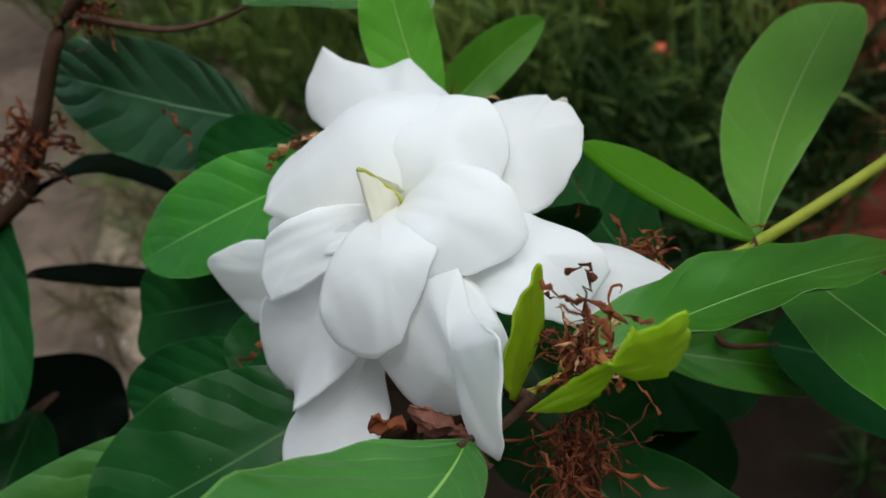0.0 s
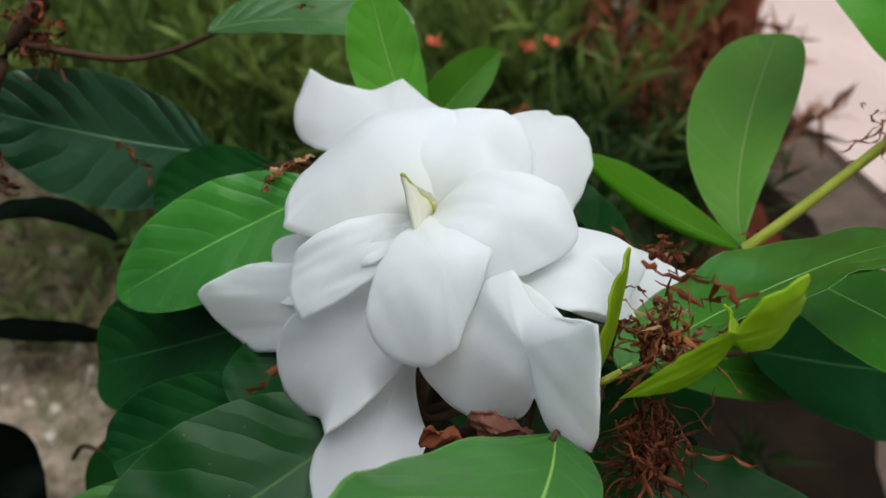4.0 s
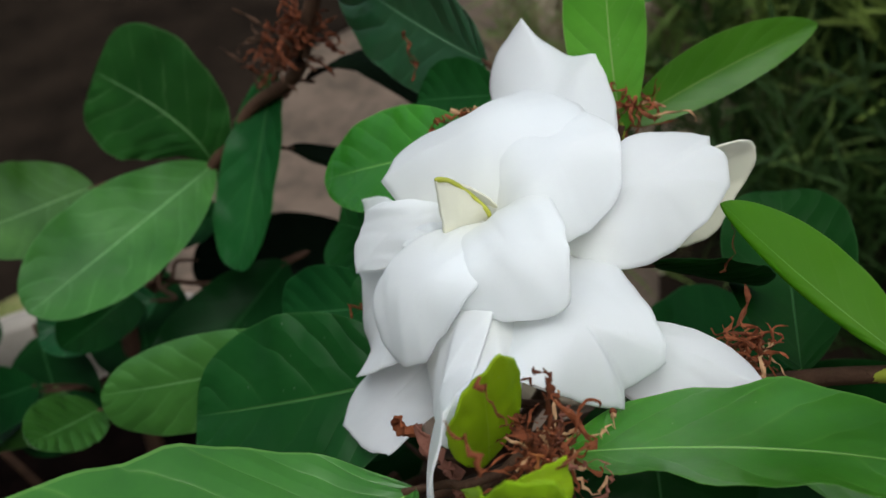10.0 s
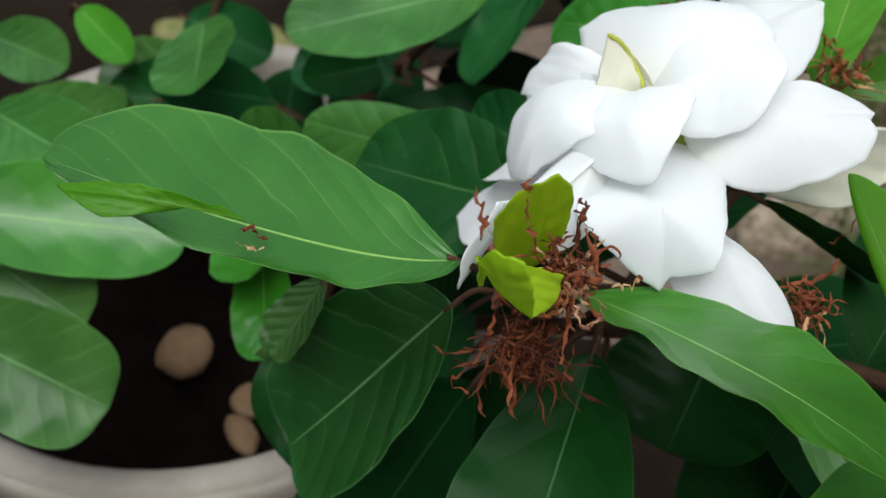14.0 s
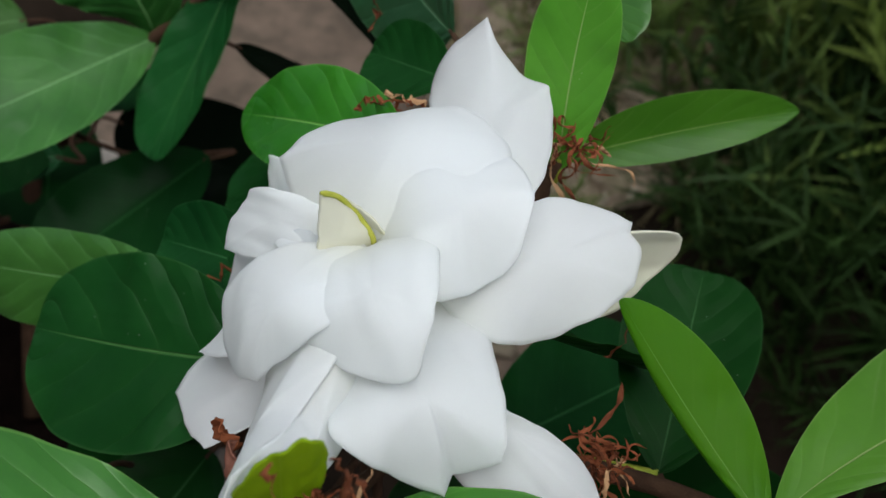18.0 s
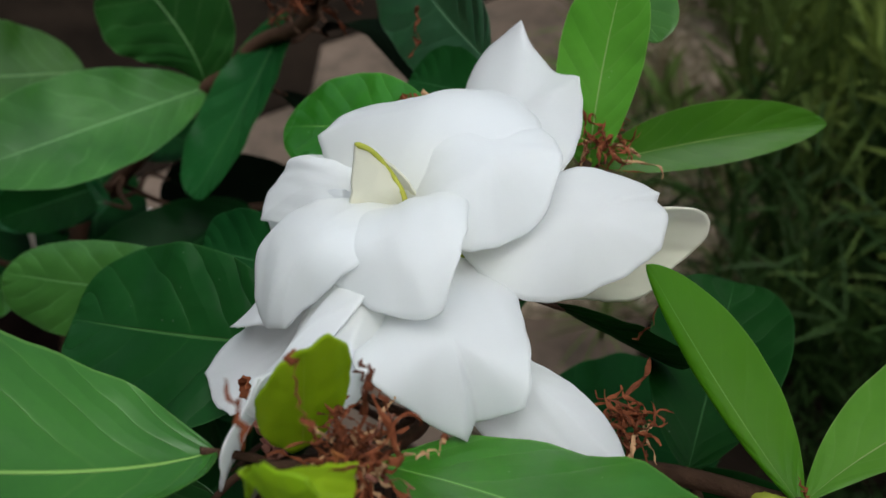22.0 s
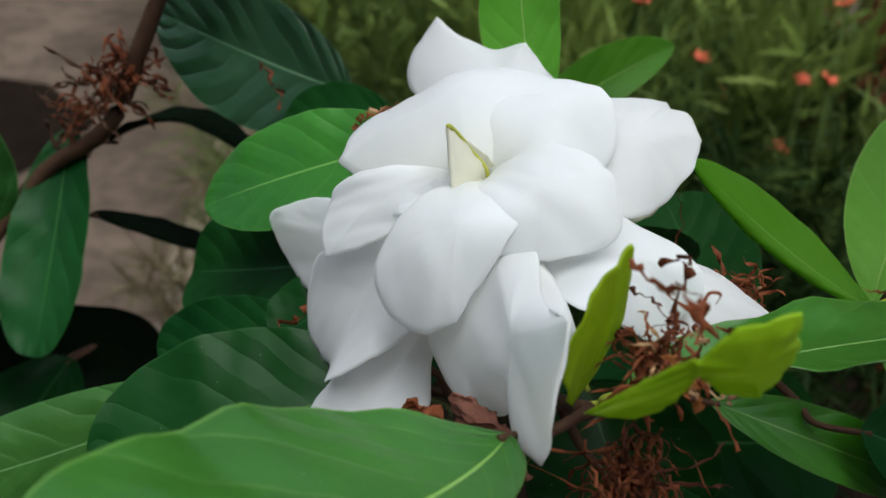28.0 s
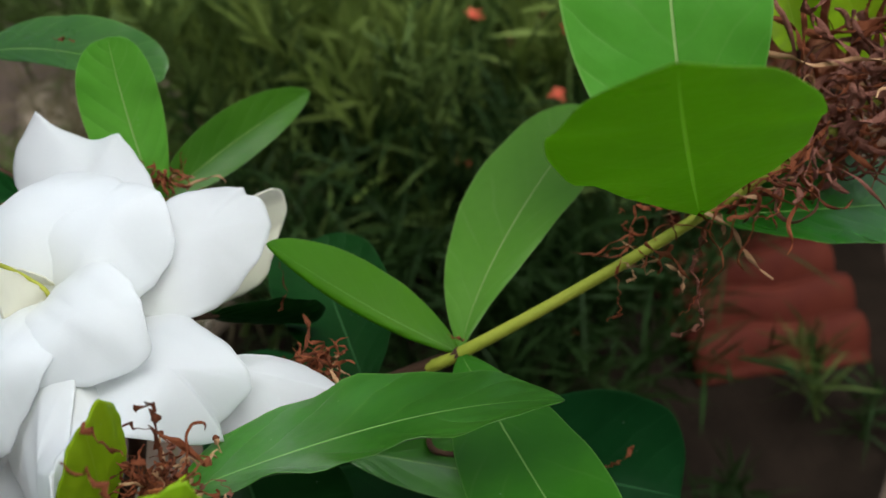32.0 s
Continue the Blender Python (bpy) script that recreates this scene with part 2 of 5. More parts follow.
def plain_material(name, a, b, rough=0.7, scale=40.0, relief=0.4, depth=0.001, metal=0.0, trans=0.0, gloss=0.15):
    m, t, p, out = nodes_of(name)
    obj = t.nodes.new("ShaderNodeTexCoord").outputs["Object"]
    big = noise_tex(t, scale, 4.0, 0.6, obj)
    fine = noise_tex(t, scale * 9.0, 3.0, 0.6, obj)
    rnd = t.nodes.new("ShaderNodeObjectInfo").outputs["Random"]
    isl = t.nodes.new("ShaderNodeNewGeometry").outputs["Random Per Island"]
    c = mix(t, ramp(t, big, ((0.32, 0.0), (0.68, 1.0))), a, b)
    c = mix(t, maths(t, "MULTIPLY", fine, 0.4), c, tuple(x * 0.5 for x in a))
    c = mix(t, maths(t, "MULTIPLY", isl, 0.45), c, tuple(x * 0.45 for x in b))
    t.links.new(c, p.inputs["Base Color"])
    p.inputs["Roughness"].default_value = rough
    p.inputs["Metallic"].default_value = metal
    p.inputs["Specular IOR Level"].default_value = gloss
    bump(t, p, maths(t, "ADD", big, maths(t, "MULTIPLY", fine, 0.5)), relief, depth)
    if trans:
        translucent(t, p, out, c, trans)
    return m


ORANGEDRY = plain_material("dried_orange", (0.36, 0.12, 0.035), (0.50, 0.20, 0.065), 0.7, 220.0, trans=0.3)
DRIED = plain_material("dried_petal", (0.21, 0.058, 0.024), (0.34, 0.108, 0.044), 0.75, 220.0, trans=0.3)
REDDRY = plain_material("dried_red", (0.24, 0.085, 0.055), (0.38, 0.17, 0.12), 0.7, 300.0, relief=0.8, trans=0.2)
DRYDARK = plain_material("dried_dark", (0.085, 0.024, 0.010), (0.165, 0.050, 0.020), 0.8, 260.0)
DRYBLACK = plain_material("dried_black", (0.030, 0.009, 0.005), (0.075, 0.022, 0.010), 0.85, 260.0)
DRYPALE = plain_material("dried_pale", (0.40, 0.21, 0.10), (0.55, 0.35, 0.19), 0.75, 240.0)
STEM = plain_material("green_stem", (0.27, 0.34, 0.030), (0.40, 0.44, 0.055), 0.5, 120.0)
BARK = plain_material("brown_bark", (0.050, 0.026, 0.016), (0.095, 0.052, 0.030), 0.85, 160.0, relief=0.8)
TIPGREEN = plain_material("pistil_edge", (0.42, 0.46, 0.05), (0.55, 0.56, 0.09), 0.6, 300.0)
# Bed soil near black: shade from the foliage is put into the colour.
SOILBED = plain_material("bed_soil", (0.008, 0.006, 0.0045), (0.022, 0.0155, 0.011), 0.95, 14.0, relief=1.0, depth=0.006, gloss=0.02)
# Pot white toned down to grey: its shade is put into the colour.
POT = plain_material("white_pot", (0.28, 0.25, 0.21), (0.40, 0.365, 0.315), 0.5, 20.0, relief=0.15)
# Pot soil nearly black: the shade of leaves above is in the colour.
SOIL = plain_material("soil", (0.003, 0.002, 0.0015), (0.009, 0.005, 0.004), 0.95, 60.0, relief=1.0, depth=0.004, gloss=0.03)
STONE = plain_material("tan_stone", (0.22, 0.135, 0.070), (0.34, 0.225, 0.130), 0.85, 90.0, relief=1.0, depth=0.003)
CONCRETE, t_, p_, o_ = nodes_of("concrete")
obj_ = t_.nodes.new("ShaderNodeTexCoord").outputs["Object"]
n1, n2, n3 = noise_tex(t_, 7.0, 5.0, 0.65, obj_), noise_tex(t_, 30.0, 4.0, 0.65, obj_), noise_tex(t_, 160.0, 3.0, 0.6, obj_)
c_ = mix(t_, ramp(t_, n1, ((0.35, 0.0), (0.65, 1.0))), (0.088, 0.065, 0.049), (0.165, 0.122, 0.093))
# Dark blotches: foliage shadows put into the colour, along with stains.
c_ = mix(t_, maths(t_, "MULTIPLY", ramp(t_, n2, ((0.45, 0.0), (0.62, 1.0))), 0.55), c_, (0.045, 0.038, 0.028))
c_ = mix(t_, maths(t_, "MULTIPLY", n3, 0.35), c_, (0.03, 0.026, 0.02))
t_.links.new(c_, p_.inputs["Base Color"])
p_.inputs["Roughness"].default_value = 0.9
p_.inputs["Specular IOR Level"].default_value = 0.12
bump(t_, p_, maths(t_, "ADD", n2, maths(t_, "MULTIPLY", n3, 0.4)), 0.6, 0.004)
# Pale paint for the added south wall, which throws light onto the petals.
BOUNCEWALL = plain_material("wall_plaster", (0.50, 0.48, 0.45), (0.58, 0.56, 0.53), 0.9, 5.0, relief=0.2, depth=0.002)
WALL = plain_material("pink_paving", (0.60, 0.46, 0.42), (0.70, 0.55, 0.50), 0.85, 6.0, relief=0.2, depth=0.002)
RUST = plain_material("rusty_post", (0.22, 0.060, 0.030), (0.32, 0.100, 0.050), 0.8, 18.0, relief=0.6)
PIPE = plain_material("blue_pipe", (0.035, 0.20, 0.34), (0.06, 0.27, 0.42), 0.4, 12.0, relief=0.1)
MOSS = plain_material("pot_moss", (0.10, 0.15, 0.03), (0.30, 0.27, 0.13), 0.95, 55.0, relief=1.0, depth=0.004, gloss=0.05)
GRASS = plain_material("light_fern", (0.150, 0.230, 0.040), (0.270, 0.360, 0.085), 0.6, 8.0, relief=0.1, trans=0.3)
FERN = plain_material("fern_green", (0.075, 0.130, 0.026), (0.140, 0.205, 0.050), 0.6, 8.0, relief=0.1, trans=0.25)
# Dark copy of the fern green: shade among the near ferns put into colour.
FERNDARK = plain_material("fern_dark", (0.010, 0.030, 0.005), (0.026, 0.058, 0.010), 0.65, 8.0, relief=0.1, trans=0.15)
REDFERN = plain_material("withered_fern", (0.20, 0.075, 0.036), (0.34, 0.130, 0.060), 0.7, 8.0, relief=0.1, trans=0.2)
STRAW = plain_material("dry_straw", (0.09, 0.075, 0.04), (0.17, 0.14, 0.075), 0.8, 30.0, relief=0.1)
TRUNK = plain_material("mossy_stone", (0.05, 0.055, 0.028), (0.24, 0.20, 0.15), 0.9, 26.0, relief=1.0, depth=0.008)
SLAB, t_, p_, o_ = nodes_of("mossy_slab")
obj_ = t_.nodes.new("ShaderNodeTexCoord").outputs["Object"]
n1, n2, n3 = noise_tex(t_, 16.0, 5.0, 0.7, obj_), noise_tex(t_, 55.0, 5.0, 0.7, obj_), noise_tex(t_, 240.0, 3.0, 0.6, obj_)
c_ = mix(t_, ramp(t_, n2, ((0.35, 0.0), (0.62, 1.0))), (0.13, 0.10, 0.07), (0.36, 0.29, 0.22))
c_ = mix(t_, maths(t_, "MULTIPLY", ramp(t_, n1, ((0.48, 0.0), (0.62, 1.0))), 0.7), c_, (0.085, 0.090, 0.035))
c_ = mix(t_, maths(t_, "MULTIPLY", ramp(t_, n3, ((0.5, 0.0), (0.7, 1.0))), 0.5), c_, (0.04, 0.032, 0.022))
t_.links.new(c_, p_.inputs["Base Color"])
p_.inputs["Roughness"].default_value = 0.95
p_.inputs["Specular IOR Level"].default_value = 0.08
bump(t_, p_, maths(t_, "ADD", n2, maths(t_, "MULTIPLY", n3, 0.5)), 0.9, 0.006)
CHIP = plain_material("pale_chip", (0.42, 0.36, 0.28), (0.58, 0.51, 0.42), 0.85, 90.0, relief=0.6)
TILE = plain_material("clay_tile", (0.07, 0.011, 0.006), (0.11, 0.021, 0.010), 0.8, 25.0, relief=0.5)
REDFLOWER = plain_material("red_flower", (0.55, 0.09, 0.05), (0.70, 0.16, 0.08), 0.6, 60.0)


# ---- building helpers ----
def V(p):
    return np.array(p, float)


def unit(v):
    return v / (np.linalg.norm(v) + 1e-12)


def turn_between(a, b):
    return np.array(Vector(a).rotation_difference(Vector(b)).to_matrix())


def link(name, verts, faces, material, parent=None, label="", uv=None, smooth=True):
    me = bpy.data.meshes.new(name)
    me.from_pydata([tuple(v) for v in verts], [], faces)
    if uv is not None:
        lay = me.uv_layers.new(name="UVMap")
        loops = np.zeros(len(me.loops), dtype=np.int32)
        me.loops.foreach_get("vertex_index", loops)
        lay.data.foreach_set("uv", np.asarray(uv, dtype=np.float32)[loops].ravel())
    me.polygons.foreach_set("use_smooth", [smooth] * len(me.polygons))
    me.materials.append(material)
    me.update()
    ob = new(name, me)
    if parent is not None:
        ob.parent = parent
    if label:
        ob["label"] = label
    return ob


def thing(name, place, label, category, group="", kind=""):
    ob = new(name)
    ob.location = place
    ob.empty_display_size = 0.01
    bpy.context.view_layer.update()
    return tagged(ob, label, category, group, kind)


def part(name, verts, faces, material, parent, label="", uv=None, smooth=True):
    """A mesh under a thing; the vertices are given in the world."""
    o = np.array(parent.matrix_world.translation)
    return link(name, np.asarray(verts) - o, faces, material, parent, label, uv, smooth)


def sheet(grid, thick):
    """A closed skin of the given thickness over a grid of points; with its uv."""
    nu, nv = grid.shape[:2]
    du = np.gradient(grid, axis=0)
    dv = np.gradient(grid, axis=1)
    n = np.cross(du, dv)
    n /= np.linalg.norm(n, axis=-1, keepdims=True) + 1e-15
    u, v = np.meshgrid(np.linspace(0, 1, nu), np.linspace(0, 1, nv), indexing="ij")
    taper = np.minimum(1, 6 * np.minimum(np.minimum(v, 1 - v), np.minimum(u + 0.12, 1.06 - u)) + 0.25)[..., None]
    top, low = grid + n * thick / 2 * taper, grid - n * thick / 2 * taper
    verts = np.concatenate([top.reshape(-1, 3), low.reshape(-1, 3)])
    uv = np.concatenate([np.stack([u, v], -1).reshape(-1, 2)] * 2)
    k = nu * nv
    i = np.arange(nu - 1)[:, None] * nv + np.arange(nv - 1)
    a, b, c, d = i.ravel(), i.ravel() + 1, i.ravel() + nv + 1, i.ravel() + nv
    faces = np.stack([a, d, c, b], 1).tolist() + (np.stack([a, b, c, d], 1) + k).tolist()
    ring = list(range(nv)) + [r * nv + nv - 1 for r in range(1, nu)] + [(nu - 1) * nv + c for c in range(nv - 2, -1, -1)] + [r * nv for r in range(nu - 2, 0, -1)]
    m = len(ring)
    verts = np.concatenate([verts, verts[ring], verts[np.array(ring) + k]])
    uv = np.concatenate([uv, uv[ring], uv[ring]])
    faces += [[2 * k + i, 2 * k + (i + 1) % m, 2 * k + m + (i + 1) % m, 2 * k + m + i] for i in range(m)]
    return verts, faces, uv


def profile(u, a, b):
    m = a / (a + b)
    return np.power(np.clip(u, 1e-6, 1), a) * np.power(np.clip(1 - u, 1e-6, 1), b) / (m**a * (1 - m) ** b)


def blade(base, tip, left, right, mid=None, a=0.8, b=0.55, bl=None, br=None, end=1.0, curl=0.0, tipcurl=0.0, wave=0.0, waves=3.0, seed=0, nu=36, nv=17, notch=None, sink=0.0):
    """A leaf or petal: a midrib from base to tip, half widths to the points left and right (at the widest place), a profile with
    exponents a (base) and b (tip; bl and br for the two sides), edges that curl back, a tip that curls, and a wavy edge."""
    base, tip, left, right = V(base), V(tip), V(left), V(right)
    um = a / (a + b)
    if mid is None:
        mid = base + (tip - base) * um + ((left + right) / 2 - (base + (tip - base) * um)) * 0.5
    mid = V(mid)
    # the quadratic Bezier that passes mid at um
    ctl = (mid - (1 - um) ** 2 * base - um**2 * tip) / (2 * um * (1 - um))
    s = np.linspace(0, 1, nu)
    uu = (1 - np.cos(np.pi * s)) / 2 * 0.75 + s * 0.25
    uu = uu * end
    vv = np.linspace(-1, 1, nv)
    vv = np.sign(vv) * np.abs(vv) ** 0.9
    C = lambda u: (1 - u) ** 2 * base + 2 * u * (1 - u) * ctl + u**2 * tip
    T = lambda u: unit(2 * (1 - u) * (ctl - base) + 2 * u * (tip - ctl))
    tm = T(um)
    S0, H0 = (right - left) / 2, (right + left) / 2 - C(um)
    S0 = S0 - tm * (S0 @ tm) * 0.7
    H0 = H0 - tm * (H0 @ tm)
    size = np.linalg.norm(S0)
    rng = np.random.RandomState(seed + 17)
    ph = rng.rand(6) * 6.28
    out = np.zeros((nu, nv, 3))
    for i, u in enumerate(uu):
        R = turn_between(tm, T(u))
        S, H = R @ S0, R @ H0
        N = unit(np.cross(T(u), S)) * -1
        c = C(u)
        for j, v in enumerate(vv):
            w = profile(u, a, (bl if v < 0 else br) or b)
            x = abs(v)
            p = c + w * (v * S + v * v * H)
            p = p - N * size * w * curl * x**3
            p = p - N * size * tipcurl * max(0.0, (u / end - 0.6) / 0.4) ** 2
            if wave:
                p = p + N * size * wave * x**1.5 * w * (math.sin(waves * 6.28 * u + ph[0] + (2.0 if v > 0 else 0)) + 0.6 * math.sin(waves * 11.7 * u + ph[1] + 3 * v))
                p = p + N * size * wave * 0.5 * w * math.sin(5 * u + 2.5 * v + ph[2])
            if notch:
                for v0, wd, dp in notch:
                    p = p - T(u) * dp * math.exp(-(((v - v0) / wd) ** 2)) * max(0.0, (u / end - 0.35) / 0.65) ** 2
            p = p + N * size * sink * (1 - x) ** 2 * math.sin(3.14 * min(1, u / end))
            out[i, j] = p
    return out


def leaf(parent, base, tip, left=None, right=None, mid=None, half=None, face=None, fold=0.25, arch=0.0, material=None, thick=0.0005, label="", seed=None, **kw):
    base, tip = V(base), V(tip)
    a, b = kw.get("a", 0.8), kw.get("b", 0.55)
    leaf.count += 1
    seed = leaf.count if seed is None else seed
    if left is None:
        um = a / (a + b)
        ax = unit(tip - base)
        n = V(face)
        n = unit(n - ax * (n @ ax))
        side = unit(np.cross(ax, n))
        c = base + (tip - base) * um + n * arch
        left, right = c - side * half + n * half * fold, c + side * half + n * half * fold
        mid = c if mid is None else mid
    kw.setdefault("wave", 0.03)
    kw.setdefault("sink", -0.03)
    g = blade(base, tip, left, right, mid, seed=seed, **kw)
    v, f, uv = sheet(g, thick)
    leaf.bases.append((base, unit(base - tip)))
    return part("leaf", v, f, material or LEAF, parent, label, uv)


leaf.count = 0
leaf.bases = []


def patch(outline, centre, corners=(), base=0, rings=15, round_=96, wrinkle=0.0006, seed=0, crease=(), lift=2.0, ragged=0.00022):
    """A soft sheet inside a closed outline: smooth but for the given corners, domed to its centre, with fine folds."""
    pts = [V(p) for p in outline]
    n = len(pts)
    dense = []
    for i in range(n):
        p0, p1, p2, p3 = pts[i - 1], pts[i], pts[(i + 1) % n], pts[(i + 2) % n]
        ln = np.linalg.norm(p2 - p1)
        m1 = unit(p2 - p0) * ln * 0.9 if i not in corners else (p2 - p1) * 0.9
        m2 = unit(p3 - p1) * ln * 0.9 if (i + 1) % n not in corners else (p2 - p1) * 0.9
        for k in range(24):
            s = k / 24
            dense.append((2 * s**3 - 3 * s**2 + 1) * p1 + (s**3 - 2 * s**2 + s) * m1 + (3 * s**2 - 2 * s**3) * p2 + (s**3 - s**2) * m2)
    dense = np.array(dense)
    step = np.linalg.norm(np.roll(dense, -1, 0) - dense, axis=1)
    at = np.concatenate([[0], np.cumsum(step)])
    want = np.linspace(0, at[-1], round_, endpoint=False)
    # keep the true corners in the resampled ring
    for c in corners:
        k = int(np.argmin(np.abs(want - at[c * 24])))
        want[k] = at[c * 24]
    loop = np.concatenate([dense, dense[:1]])
    ring = np.stack([np.interp(want, at, loop[:, k]) for k in range(3)], 1)
    c = V(centre)
    rr = np.random.RandomState(seed + 31)
    ang = np.arange(round_) * 2 * math.pi / round_
    wob = sum(rr.randn() / k_ ** 0.7 * np.sin(k_ * ang + rr.rand() * 6.28) for k_ in range(6, 26))
    out_ = ring - c
    ring = ring + out_ / np.linalg.norm(out_, axis=1, keepdims=True) * (wob * ragged)[:, None]
    mean = ring.mean(0)
    nrm = unit(np.linalg.svd(ring - mean)[2][2])
    if nrm @ (c - mean) < 0:
        nrm = -nrm
    flat = lambda q: q - np.outer((q - c) @ nrm, nrm)
    inplane, high = flat(ring), (ring - c) @ nrm
    axis = unit(c - flat(pts[base][None])[0])
    side = np.cross(nrm, axis)
    ext = [(inplane - c) @ axis, (inplane - c) @ side]
    turn = np.fft.rfft(high)
    turn[4:] = 0
    soft = np.fft.irfft(turn, round_)
    rng = np.random.RandomState(seed + 3)
    off = Vector(tuple(rng.rand(3) * 9))
    verts, uv = [], []
    for r in range(rings + 1):
        s = (r / rings) ** 0.8
        q = c + (inplane - c) * s + np.outer((soft + (high - soft) * s**4) * s**lift, nrm)
        for p in q:
            a_, b_ = (p - c) @ axis, (p - c) @ side
            u_, v_ = (a_ - ext[0].min()) / (np.ptp(ext[0]) + 1e-9), (b_ - ext[1].min()) / (np.ptp(ext[1]) + 1e-9)
            w = wrinkle * (noise.noise(Vector((u_ * 1.6, v_ * 4.5, 0.0)) + off) + 0.55 * noise.noise(Vector((u_ * 3.5, v_ * 9.0, 2.0)) + off) + 0.8 * noise.noise(Vector((u_ * 2.2, v_ * 2.2, 5.0)) + off))
            w += wrinkle * 0.9 * s**3 * noise.noise(Vector((u_ * 5.0, v_ * 5.0, 8.0)) + off)
            for v0, depth, wide in crease:
                w -= depth * math.exp(-(((v_ - v0) / wide) ** 2)) * min(1.0, u_ * 1.6)
            verts.append(p + nrm * w)
            uv.append((u_, v_))
            if r == 0:
                break
    verts = np.array(verts)
    faces = [[0, 1 + k, 1 + (k + 1) % round_] for k in range(round_)]
    for r in range(1, rings):
        o, o2 = 1 + (r - 1) * round_, 1 + r * round_
        faces += [[o + k, o2 + k, o2 + (k + 1) % round_, o + (k + 1) % round_] for k in range(round_)]
    return verts, faces, np.array(uv), nrm


def skin(verts, faces, uv, nrm, thick, round_=96):
    """Gives a patch its thickness."""
    k = len(verts)
    v = np.concatenate([verts + nrm * thick / 2, verts - nrm * thick / 2])
    rim = list(range(k - round_, k))
    m = len(rim)
    f = faces + [[k + i for i in reversed(q)] for q in faces]
    f += [[rim[i], k + rim[i], k + rim[(i + 1) % m], rim[(i + 1) % m]] for i in range(m)]
    return v, f, np.concatenate([uv, uv])


def tube_mesh(points, radii, sides=8):
    pts = [V(p) for p in points]
    verts, faces = [], []
    if hasattr(radii, "__len__"):
        radii = np.interp(np.linspace(0, 1, len(pts)), np.linspace(0, 1, len(radii)), radii)
    ref = V((0.3, 0.2, 1.0))
    for i, p in enumerate(pts):
        d = unit(pts[min(i + 1, len(pts) - 1)] - pts[max(i - 1, 0)])
        x = unit(np.cross(d, ref if abs(d @ unit(ref)) < 0.95 else V((1, 0, 0))))
        y = np.cross(d, x)
        r = radii[i] if hasattr(radii, "__len__") else radii
        for k in range(sides):
            an = 2 * math.pi * k / sides
            verts.append(p + r * (math.cos(an) * x + math.sin(an) * y))
    for i in range(len(pts) - 1):
        for k in range(sides):
            k2 = (k + 1) % sides
            faces.append([i * sides + k, i * sides + k2, (i + 1) * sides + k2, (i + 1) * sides + k])
    faces.append(list(range(sides))[::-1])
    faces.append([(len(pts) - 1) * sides + k for k in range(sides)])
    return verts, faces


def smooth_line(points, n):
    """A Catmull-Rom line through the points."""
    P = [V(p) for p in points]
    P = [2 * P[0] - P[1]] + P + [2 * P[-1] - P[-2]]
    out = []
    for i in range(1, len(P) - 2):
        for s in np.linspace(0, 1, n, endpoint=i == len(P) - 3):
            a, b, c, d = P[i - 1 : i + 3]
            out.append(0.5 * (2 * b + (c - a) * s + (2 * a - 5 * b + 4 * c - d) * s * s + (3 * b - a - 3 * c + d) * s**3))
    return out


def ribbon_mesh(points, widths, rng, twist=2.0):
    """A crumpled flat strand."""
    pts = [V(p) for p in points]
    verts, faces = [], []
    a0 = rng.rand() * 6.28
    for i, p in enumerate(pts):
        d = unit(pts[min(i + 1, len(pts) - 1)] - pts[max(i - 1, 0)])
        x = unit(np.cross(d, V((0.31, 0.52, 0.8))))
        y = np.cross(d, x)
        an = a0 + twist * i / len(pts)
        s = math.cos(an) * x + math.sin(an) * y
        n = np.cross(d, s)
        w = widths[i]
        verts += [p - s * w, p + n * w * 0.45, p + s * w, p - n * w * 0.3]
    for i in range(len(pts) - 1):
        for k in range(4):
            k2 = (k + 1) % 4
            faces.append([i * 4 + k, i * 4 + k2, i * 4 + 4 + k2, i * 4 + 4 + k])
    faces += [[3, 2, 1, 0], [len(verts) - 4 + k for k in range(4)]]
    return verts, faces


class Pile:
    def __init__(self):
        self.v, self.f = [], []

    def put(self, v, f):
        o = len(self.v)
        self.v += [tuple(x) for x in v]
        self.f += [[i + o for i in q] for q in f]


# ---- the flower ----
flower = thing("gardenia_flower", (0.004, 0.205, 0.572), "large open double white gardenia bloom with creamy curled centre", "flower")


def petal(base, tip, left, right, mid=None, material=None, label="", thick=0.0004, **kw):
    petal.count += 1
    kw.setdefault("wave", 0.035)
    kw.setdefault("curl", 0.10)
    kw.setdefault("waves", 1.3)
    kw.setdefault("a", 0.55)
    kw.setdefault("b", 0.38)
    g = blade(base, tip, left, right, mid, seed=100 + petal.count, nu=40, nv=25, **kw)
    v, f, uv = sheet(g, thick)
    return part("petal", v, f, material or PETAL, flower, label, uv)


petal.count = 0


def soft_petal(outline, centre, corners=(), material=None, label="", thick=0.0005, wrinkle=0.0007, **kw):
    petal.count += 1
    v, f, uv, n = patch(outline, centre, corners, seed=petal.count, wrinkle=wrinkle, **kw)
    v, f, uv = skin(v, f, uv, n, thick)
    return part("petal", v, f, material or PETAL, flower, label, uv)


